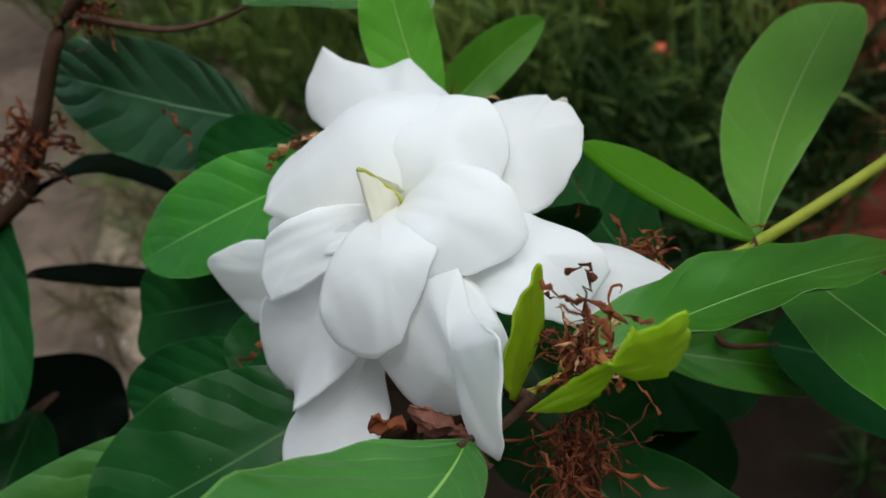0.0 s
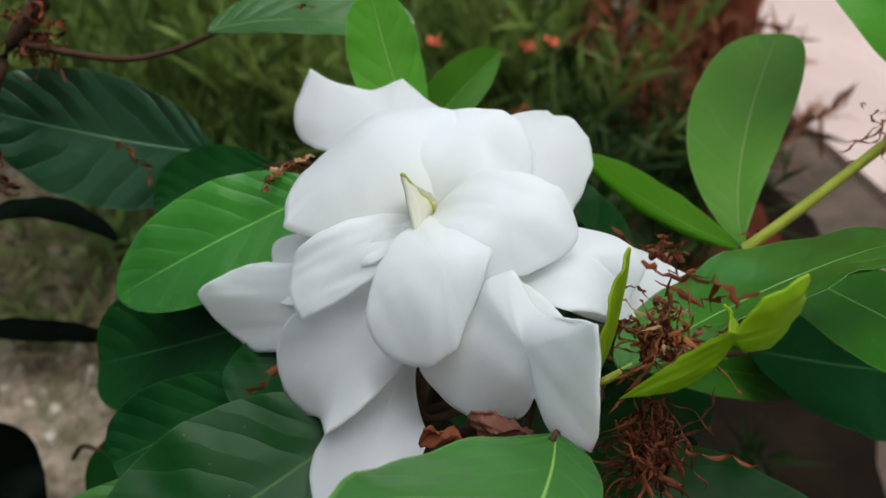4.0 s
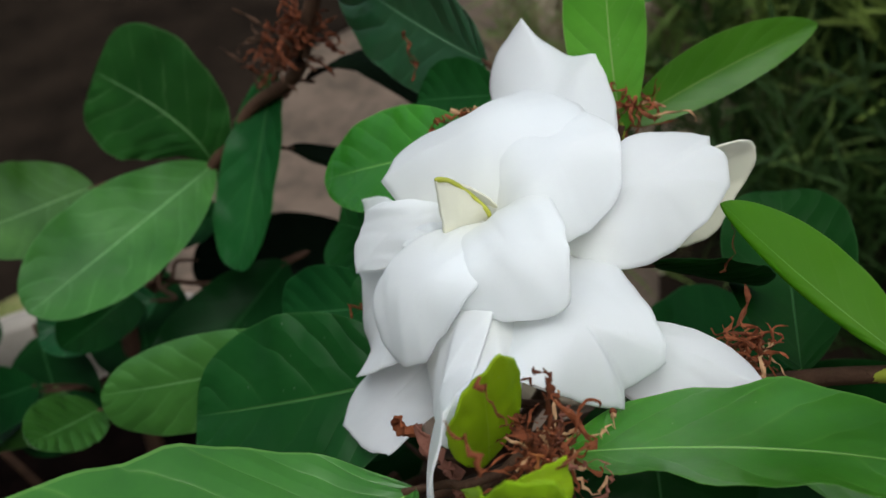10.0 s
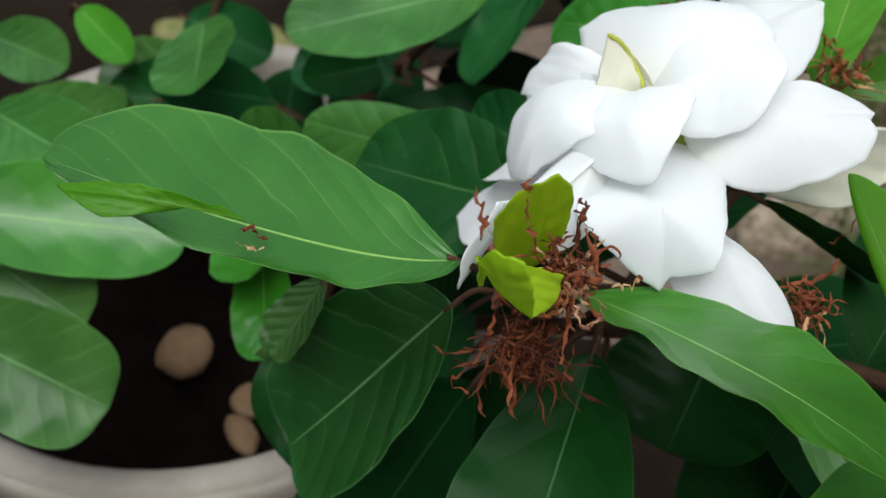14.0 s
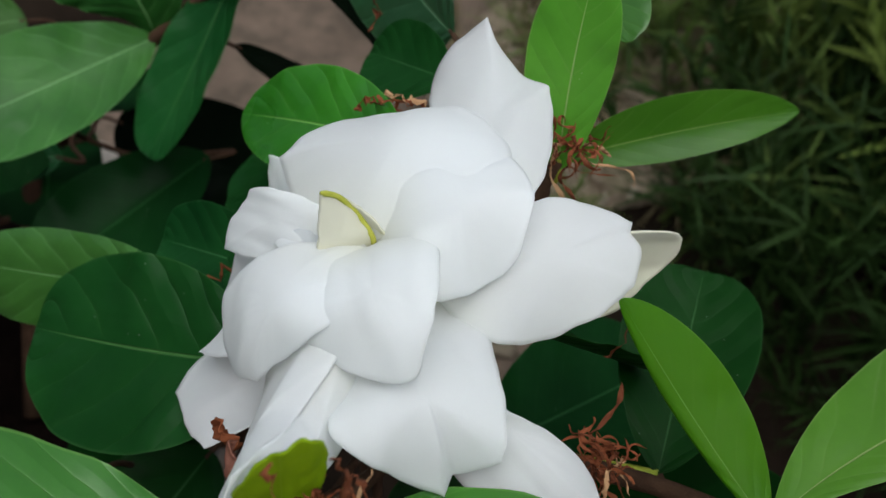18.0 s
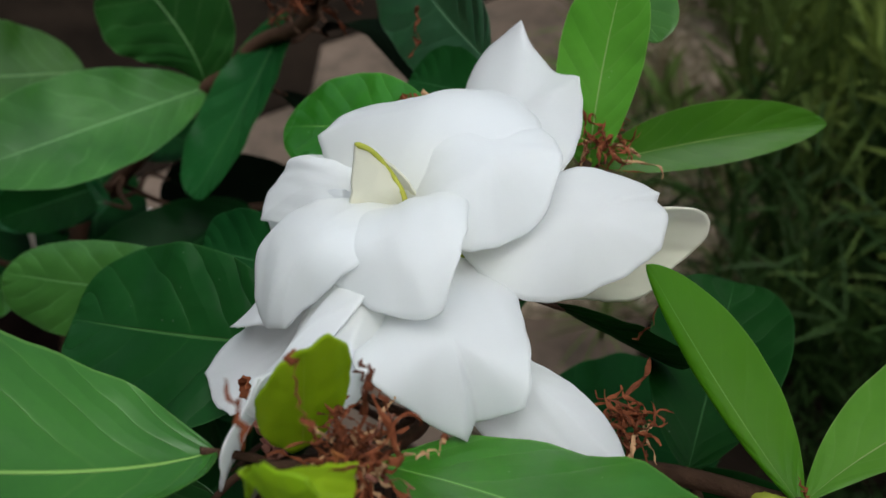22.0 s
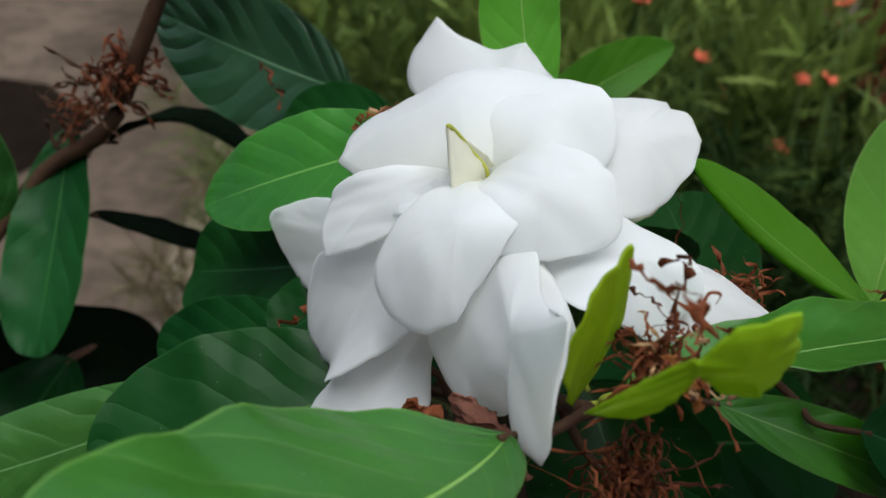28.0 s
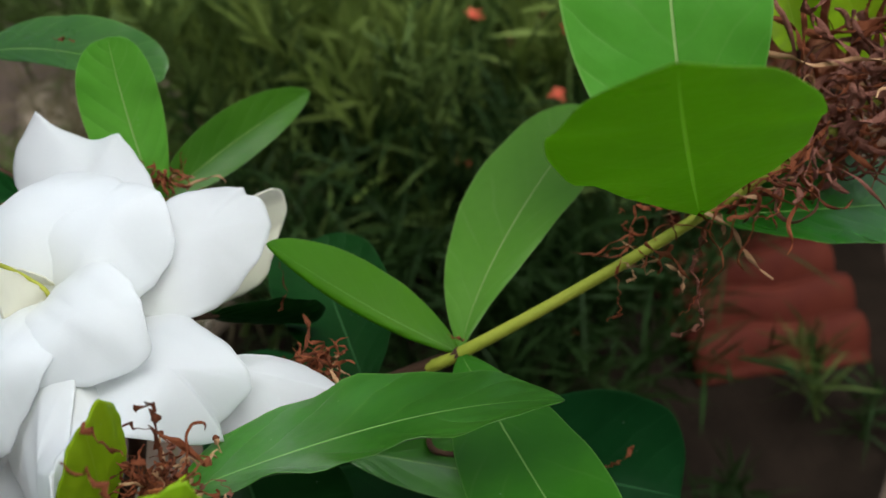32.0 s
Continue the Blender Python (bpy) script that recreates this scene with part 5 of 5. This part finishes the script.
dry_petal([(0.006, 0.1509, 0.5768), (0.0093, 0.149, 0.5789), (0.0123, 0.1475, 0.5744), (0.0156, 0.1453, 0.5722), (0.0136, 0.1471, 0.5703), (0.01, 0.1504, 0.5721)], 43, REDDRY)


# ---- setting ----
GROUND = 0.09


def box_mesh(lo, hi):
    (a, b, c), (d, e, f_) = lo, hi
    v = [(a, b, c), (d, b, c), (d, e, c), (a, e, c), (a, b, f_), (d, b, f_), (d, e, f_), (a, e, f_)]
    return v, [[3, 2, 1, 0], [4, 5, 6, 7], [0, 1, 5, 4], [1, 2, 6, 5], [2, 3, 7, 6], [3, 0, 4, 7]]


def lathe(rings, n=48, close=True):
    """A turned body: rings of (radius, z) round the z axis."""
    verts, faces = [], []
    for r, z in rings:
        verts += [(r * math.cos(2 * math.pi * k / n), r * math.sin(2 * math.pi * k / n), z) for k in range(n)]
    for i in range(len(rings) - 1):
        for k in range(n):
            k2 = (k + 1) % n
            faces.append([i * n + k, i * n + k2, (i + 1) * n + k2, (i + 1) * n + k])
    if close:
        faces.append(list(range(n))[::-1])
        faces.append([(len(rings) - 1) * n + k for k in range(n)])
    return np.array(verts), faces


v, f = box_mesh((-60, -60, -0.2), (60, 60, GROUND))
tagged(link("ground", v, f, CONCRETE, smooth=False), "worn grey-brown concrete yard with stains and painted foliage shadows", "ground", kind="structure")
v, f = box_mesh((0.692, -1.3, GROUND - 0.1), (3.9, 3.2, GROUND + 0.012))
tagged(link("path", v, f, WALL, smooth=False), "pale pink cement path with a worn surface", "path", kind="structure")


def bed(name, outline, label):
    low = [(x, y, GROUND - 0.05) for x, y in outline]
    top = [(x, y, GROUND + 0.006) for x, y in outline]
    m = len(top)
    f = [list(range(m)), [m + k for k in range(m)][::-1]] + [[k, m + k, m + (k + 1) % m, (k + 1) % m] for k in range(m)]
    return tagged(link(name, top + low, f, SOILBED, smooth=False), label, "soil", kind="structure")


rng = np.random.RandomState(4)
bed("ground_bed", [(0.20 + (0.37 + 0.02 * rng.randn()) * math.cos(k * 0.1745), 0.96 + (0.62 + 0.02 * rng.randn()) * math.sin(k * 0.1745)) for k in range(36)], "planting bed of bare soil, darkened for shade")
# added patch: shade under the leaves by the pot, put into dark soil
bed("ground_bed_inner", [(-0.12 + (0.14 + 0.012 * rng.randn()) * math.cos(k * 0.2618), 0.37 + (0.11 + 0.01 * rng.randn()) * math.sin(k * 0.2618)) for k in range(24)], "added dark soil patch standing in for shade by a white pot")
rng = np.random.RandomState(5)
edge = [(-0.58 + 0.05 * rng.randn() * 0.6 - 0.05 * (k / 18) ** 2, -0.5 + 1.75 * k / 18) for k in range(19)]
top = [(x, y, GROUND + 0.004) for x, y in edge] + [(-0.9 - 0.3 * k, 1.25 + 0.05 * rng.randn(), GROUND + 0.004) for k in range(8)] + [(-3.2, -0.5, GROUND + 0.004)]
low = [(x, y, GROUND - 0.05) for x, y, _ in top]
m = len(top)
f = [list(range(m)), [m + k for k in range(m)][::-1]] + [[k, m + k, m + (k + 1) % m, (k + 1) % m] for k in range(m)]
tagged(link("ground_bed_west", top + low, f, SOILBED, smooth=False), "planting bed of bare soil, darkened for shade", "soil", kind="structure")

# unseen walls, added to block low skylight; the pale south one bounces light
for k, (lo, hi) in enumerate((((-3.0, -1.5, GROUND), (3.9, -1.3, 2.7)), ((-3.2, -1.5, GROUND), (-3.0, 3.4, 1.2)), ((3.9, -1.5, GROUND), (4.1, 3.4, 2.6)), ((-3.2, 3.2, GROUND), (4.1, 3.4, 1.7)))):
    v, f = box_mesh(lo, hi)
    tagged(link("wall_" + ("south", "west", "east", "north")[k], v, f, CONCRETE if k else BOUNCEWALL, smooth=False), "unseen added wall that blocks low skylight" if k else "unseen added pale wall that bounces light onto the bloom", "wall", kind="structure")

# white pot with soil
POT_AT = V((-0.245, 0.158, GROUND))
POT_WIDE = V((1.075, 1.075, 1.0))
pot = thing("plant_pot", tuple(POT_AT), "round off-white plastic plant pot filled with dark soil", "pot")
v, f = lathe([(0.100, 0.0), (0.104, 0.004), (0.128, 0.245), (0.131, 0.250), (0.150, 0.262), (0.1515, 0.268), (0.1515, 0.284), (0.149, 0.290), (0.140, 0.291), (0.137, 0.288), (0.130, 0.255), (0.128, 0.20)], 64)
part("pot_body", v * POT_WIDE + POT_AT, f, POT, pot)
v, f = lathe([(0.1518, 0.266), (0.1545, 0.270), (0.1545, 0.284), (0.152, 0.2895), (0.1500, 0.2880)], 64)
part("rim", v * POT_WIDE + POT_AT, f[:-2], POT, pot, "rolled white rim")
n = 28
grid = []
rng = np.random.RandomState(8)
for i in range(n):
    for k in range(40):
        r = 0.1295 * i / (n - 1)
        a_ = 2 * math.pi * k / 40
        x, y = r * math.cos(a_), r * math.sin(a_)
        grid.append((x, y, 0.235 + 0.012 * noise.noise(Vector((x * 28, y * 28, 0.3))) + 0.006 * noise.noise(Vector((x * 90, y * 90, 1.3)))))
f = [[i * 40 + k, i * 40 + (k + 1) % 40, (i + 1) * 40 + (k + 1) % 40, (i + 1) * 40 + k] for i in range(n - 1) for k in range(40)]
part("soil", np.array(grid) * POT_WIDE + POT_AT, f, SOIL, pot, "soil in a near-black shaded colour")


def pebble(name, place, size, seed, material, label, rough=1.0):
    bm = bmesh.new()
    bmesh.ops.create_icosphere(bm, subdivisions=3, radius=1.0)
    for p in bm.verts:
        p.co *= 1 + rough * (0.18 * noise.noise(p.co * 1.3 + Vector((seed, 0, 0))) + 0.06 * noise.noise(p.co * 4 + Vector((0, seed, 0))))
        p.co = Vector((p.co.x * size[0], p.co.y * size[1], p.co.z * size[2]))
    me = bpy.data.meshes.new(name)
    bm.to_mesh(me)
    bm.free()
    me.polygons.foreach_set("use_smooth", [True] * len(me.polygons))
    me.materials.append(material)
    ob = new(name, me)
    ob.location = place
    return tagged(ob, label, "stone", "stones in the pot")


pebble("stone", (-0.207, 0.121, 0.338), (0.0150, 0.0150, 0.012), 1, STONE, "round tan stone lying on dark soil")
pebble("stone", (-0.147, 0.122, 0.334), (0.013, 0.007, 0.006), 2, STONE, "small flat pale stone on dark soil")
pebble("stone", (-0.165, 0.135, 0.330), (0.010, 0.009, 0.006), 3, STONE, "small brown stone half sunk in soil")

# stacked clay tiles, rusty posts, pipe
def clay_tile(x, y, z, turn, tilt):
    """A slab with a round ridged front, lying on the stack."""
    n, m = 16, 12
    rows = []
    for i in range(n + 1):
        a_ = -0.1 + 1.2 * i / n
        yy = 0.05 * a_
        rows.append((yy, 0.026 * abs(math.sin(max(0.0, min(1.0, a_)) * 3.1416)) ** 0.7))
    verts, faces = [], []
    for k in range(m + 1):
        xx = -0.083 + 0.166 * k / m
        for yy, zz in rows:
            verts.append((xx, yy + 0.004 * math.sin(k * 0.9 + turn * 30), zz))
        for yy, zz in rows:
            verts.append((xx, yy + 0.10 * (yy > 0.05), -0.010))
    w = 2 * (n + 1)
    for k in range(m):
        for i in range(n):
            faces.append([k * w + i, (k + 1) * w + i, (k + 1) * w + i + 1, k * w + i + 1])
            o = n + 1
            faces.append([k * w + o + i, k * w + o + i + 1, (k + 1) * w + o + i + 1, (k + 1) * w + o + i])
        faces.append([k * w, k * w + n + 1, (k + 1) * w + n + 1, (k + 1) * w])
        faces.append([k * w + n, (k + 1) * w + n, (k + 1) * w + 2 * n + 1, k * w + 2 * n + 1])
    for k in (0, m):
        for i in range(n):
            q = [k * w + i, k * w + i + 1, k * w + n + 2 + i, k * w + n + 1 + i]
            faces.append(q if k == 0 else q[::-1])
    ob = link("clay_tile", verts, faces, TILE)
    ob.matrix_world = pose(x, y, z, tilt, 0, turn)
    return tagged(ob, "weathered red clay tile with a rounded edge, lying in a stack", "tile", "stacked clay tiles")


for k in range(5):
    clay_tile(0.418 + 0.004 * math.sin(k * 2.1), 0.660 + 0.047 * k, GROUND + 0.011 + 0.006 * k, 6 + 1.5 * math.sin(k * 1.7), 3)


def ray_post(x, y, r, top, label):
    v, f = tube_mesh([(0, 0, GROUND), (0.004, 0.002, 0.4), (0.0, 0.0, top)], r, 14)
    ob = link("post", v, f, RUST)
    ob.location = (x, y, 0)
    return tagged(ob, label, "post", "rusty posts")


ray_post(0.385, 1.10, 0.038, 0.95, "upright rusty red-brown post")
ray_post(0.575, 1.085, 0.036, 0.95, "upright rusty red-brown post")
ray_post(0.60, 1.30, 0.045, 0.95, "thick upright rusty red-brown post")

pipe = thing("water_pipe", (0.70, 0.86, GROUND), "thin blue plastic water pipe with an elbow lying on the path", "pipe")
PZ = GROUND + 0.024
v, f = tube_mesh([(0.722, 0.872, PZ), (0.90, 1.035, PZ), (1.60, 1.675, PZ)], 0.0115, 14)
part("pipe_run", v, f, PIPE, pipe)
v, f = tube_mesh([(0.724, 0.862, PZ), (0.745, 0.775, PZ), (0.84, 0.38, PZ)], 0.0115, 14)
part("pipe_run", v, f, PIPE, pipe)
v, f = tube_mesh(smooth_line([(0.742, 0.890, PZ), (0.722, 0.872, PZ + 0.002), (0.727, 0.848, PZ)], 5), 0.0155, 14)
part("pipe_elbow", v, f, PIPE, pipe)


# feathery foliage
def fern(x, y, stems, height, spread, seed, material, needle=0.065, width=0.0022, upright=0.6):
    rng = np.random.RandomState(seed)
    verts, faces = [], []
    for k in range(stems):
        a_, r = rng.rand() * 6.28, spread * 0.45 * math.sqrt(rng.rand())
        p = V((x + r * math.cos(a_), y + r * math.sin(a_), GROUND))
        d = unit(V((math.cos(a_) * 0.3 + rng.randn() * 0.2, math.sin(a_) * 0.3 + rng.randn() * 0.2, 1.0)))
        h = height * (0.45 + 0.65 * rng.rand())
        bend = V((math.cos(a_) * spread, math.sin(a_) * spread, -0.25)) * (0.3 + rng.rand())
        m = 12
        prev = None
        for i in range(m + 1):
            s = i / m
            w = 0.0022 * (1.1 - s)
            q = p + d * h * s + bend * s * s * 0.5 * h
            o = len(verts)
            verts += [q + V((w, 0, 0)), q - V((w, 0, 0)), q + V((0, w, 0))]
            if prev is not None:
                faces += [[prev, prev + 1, o + 1, o], [prev + 1, prev + 2, o + 2, o + 1], [prev + 2, prev, o, o + 2]]
            prev = o
            if i > 2:
                for _ in range(5):
                    nd = unit(rng.randn(3) + d * 1.2 + V((0, 0, upright)))
                    ln = needle * (0.4 + rng.rand()) * (1.25 - 0.6 * s)
                    sd = unit(np.cross(nd, rng.randn(3))) * width * (0.6 + 0.8 * rng.rand())
                    o = len(verts)
                    q2 = q + d * h / m * rng.rand()
                    q3 = q2 + nd * ln * 0.5 + V((0, 0, -0.06 * ln))
                    verts += [q2 - sd * 0.4, q2 + sd * 0.4, q3 + sd, q3 - sd, q2 + nd * ln + V((0, 0, -0.2 * ln))]
                    faces += [[o, o + 1, o + 2, o + 3], [o + 3, o + 2, o + 4]]
    ob = link("fern", np.array(verts) - V((x, y, GROUND)), faces, material, smooth=False)
    ob.location = (x, y, GROUND)
    return tagged(ob, "feathery green fern clump growing from dark soil", "fern", kind="stuff")


rng = np.random.RandomState(21)
spots = [(0.02, 0.80), (0.10, 0.72), (0.16, 0.86), (0.05, 0.95), (0.24, 0.80), (0.14, 1.05), (-0.06, 1.05), (0.0, 1.2), (0.22, 1.2), (-0.2, 1.2), (-0.12, 1.35), (-0.34, 1.3), (0.1, 1.4), (0.18, 0.66), (-0.30, 1.6), (0.02, 1.6), (0.2, 1.6), (-0.45, 1.45), (-0.2, 1.55)]
for k, (x, y) in enumerate(spots):
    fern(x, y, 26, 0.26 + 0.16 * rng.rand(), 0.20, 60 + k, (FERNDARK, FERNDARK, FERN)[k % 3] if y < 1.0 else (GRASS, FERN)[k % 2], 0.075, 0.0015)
for k, (x, y) in enumerate([(-0.06, 0.92), (0.12, 0.98), (0.21, 1.04), (0.16, 0.90), (0.06, 1.02), (0.02, 1.30), (-0.22, 1.34), (0.20, 1.3)]):
    fern(x, y, 14, 0.42, 0.16, 160 + k, GRASS if x > 0.05 or y > 1.0 else FERN, 0.09, 0.0032, 1.6)
for k, (x, y) in enumerate([(-0.24, 0.76), (-0.16, 0.84), (-0.30, 0.92)]):
    fern(x, y, 5, 0.13, 0.30, 90 + k, STRAW, 0.07, 0.0014, 0.2)
for k, (x, y) in enumerate([(-0.16, 0.80), (-0.20, 0.88), (-0.10, 0.86), (-0.13, 0.74), (-0.26, 0.96)]):
    fern(x, y, 7, 0.17, 0.22, 95 + k, FERN if k % 2 else STRAW, 0.085, 0.0010, -0.2)
for k, (x, y) in enumerate([(0.465, 0.565), (0.40, 0.53), (0.475, 0.50)]):
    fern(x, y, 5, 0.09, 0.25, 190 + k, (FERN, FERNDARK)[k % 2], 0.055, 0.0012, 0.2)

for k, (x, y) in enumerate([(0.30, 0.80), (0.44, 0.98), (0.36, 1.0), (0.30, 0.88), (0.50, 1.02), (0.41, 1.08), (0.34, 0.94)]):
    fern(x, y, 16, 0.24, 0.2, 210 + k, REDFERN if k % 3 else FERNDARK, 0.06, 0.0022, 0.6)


# small red flowers among the ferns
def red_flower(place, size, seed):
    rng = np.random.RandomState(seed)
    t = thing("red_flower", (place[0], place[1], GROUND), "small red flower on a thin stem among ferns", "flower", "red flowers among the ferns")
    p = V(place)
    v, f = tube_mesh([(p[0], p[1], GROUND), (p[0] + 0.01, p[1], (p[2] + GROUND) / 2), tuple(p)], 0.0016, 6)
    part("stem", v, f, FERN, t)
    for k in range(5):
        an = 1.2566 * k + rng.rand()
        d = unit(V((math.cos(an), math.sin(an), 0.5 + 0.3 * rng.randn())))
        sd = np.cross(d, (0, 0, 1.0))
        g = blade(p, p + d * size, p + d * size * 0.6 - sd * size * 0.35, p + d * size * 0.6 + sd * size * 0.35, a=0.6, b=0.4, wave=0.1, seed=seed + k, nu=8, nv=7)
        v, f, uv = sheet(g, 0.0005)
        part("petal", v, f, REDFLOWER, t)


for k, p in enumerate([(0.092, 0.87, 0.40), (0.147, 0.85, 0.36), (0.25, 0.82, 0.36), (0.255, 0.84, 0.42), (0.245, 0.755, 0.145), (0.20, 0.72, 0.12), (0.228, 0.70, 0.11), (0.134, 0.80, 0.24), (0.228, 0.82, 0.36), (0.22, 0.81, 0.30)]):
    red_flower(p, 0.010, 300 + k)

# weathered kerb stones with moss
def rock(place, size, seed, material):
    ob = pebble("rock", place, size, seed, material, "weathered grey-brown stone with moss on bare ground", 2.6)
    ob["group"] = "rocks by the bed"
    return ob


for k, (x, y, a_, b_, c_) in enumerate([(-0.16, 0.53, 0.05, 0.025, 0.012)]):
    rock((x, y, GROUND + c_ * 0.4), (a_, b_, c_), 20 + k, TRUNK)
for k, (x, y, a_, b_, c_) in enumerate([(-0.71, 0.39, 0.05, 0.05, 0.035), (-0.66, 0.42, 0.045, 0.04, 0.03), (-0.77, 0.36, 0.05, 0.05, 0.03)]):
    ob = rock((x, y, GROUND + c_ * 0.5), (a_, b_, c_), 40 + k, MOSS)
    ob["label"] = "low stone covered with pale green moss"

# mossy slab beside the bed
OUTLINE = [(-0.221, 0.625), (-0.150, 0.690), (-0.093, 0.748), (-0.05, 0.86), (-0.02, 1.0), (-0.05, 1.2), (-0.22, 1.26), (-0.40, 1.22), (-0.385, 1.10), (-0.377, 1.004), (-0.362, 0.90), (-0.352, 0.800), (-0.31, 0.715), (-0.262, 0.664)]
m = 26
loop = np.array(smooth_line([(x, y, 0) for x, y in OUTLINE + OUTLINE[:1]], 10))[:-1]
n = len(loop)
mid = loop.mean(0)
verts, faces = [], []
for i in range(m + 1):
    s = i / m
    for k in range(n):
        p = mid + (loop[k] - mid) * s
        h = 0.030 + 0.008 * noise.noise(Vector((p[0] * 12, p[1] * 12, 2.0))) + 0.004 * noise.noise(Vector((p[0] * 45, p[1] * 45, 5.0)))
        h -= 0.008 * max(0.0, s - 0.9) / 0.1
        j = 1 + 0.012 * s * noise.noise(Vector((p[0] * 60, p[1] * 60, 9.0)))
        verts.append((mid[0] + (p[0] - mid[0]) * j, mid[1] + (p[1] - mid[1]) * j, GROUND + h))
for k in range(n):
    verts.append((loop[k][0], loop[k][1], GROUND - 0.01))
for i in range(m + 1):
    for k in range(n):
        faces.append([i * n + k, (i + 1) * n + k, (i + 1) * n + (k + 1) % n, i * n + (k + 1) % n])
tagged(link("slab", verts, faces, SLAB), "rough beige stone slab with moss, lying on the ground", "slab", kind="structure")
rng = np.random.RandomState(77)
pile = Pile()
for k in range(46):
    x, y = -0.245 + 0.05 * rng.randn() + 0.02 * (k % 3), 0.775 + 0.065 * rng.randn()
    r = 0.0035 + 0.004 * rng.rand() ** 2
    ang = np.arange(7) * 0.8976 + rng.rand()
    ring = [V((x + r * (0.7 + 0.5 * rng.rand()) * math.cos(q), y + 1.4 * r * (0.7 + 0.5 * rng.rand()) * math.sin(q), GROUND + 0.026)) for q in ang]
    top = [p * V((1, 1, 0)) + V((0, 0, GROUND + 0.034 + 0.004 * rng.rand())) + (V((x, y, 0)) - p * V((1, 1, 0))) * 0.3 for p in ring]
    pile.put(ring + top, [[i, (i + 1) % 7, 7 + (i + 1) % 7, 7 + i] for i in range(7)] + [[7 + i for i in range(7)]])
tagged(link("gravel", pile.v, pile.f, CHIP, smooth=False), "pale stone chips scattered on a mossy slab", "gravel", kind="stuff")
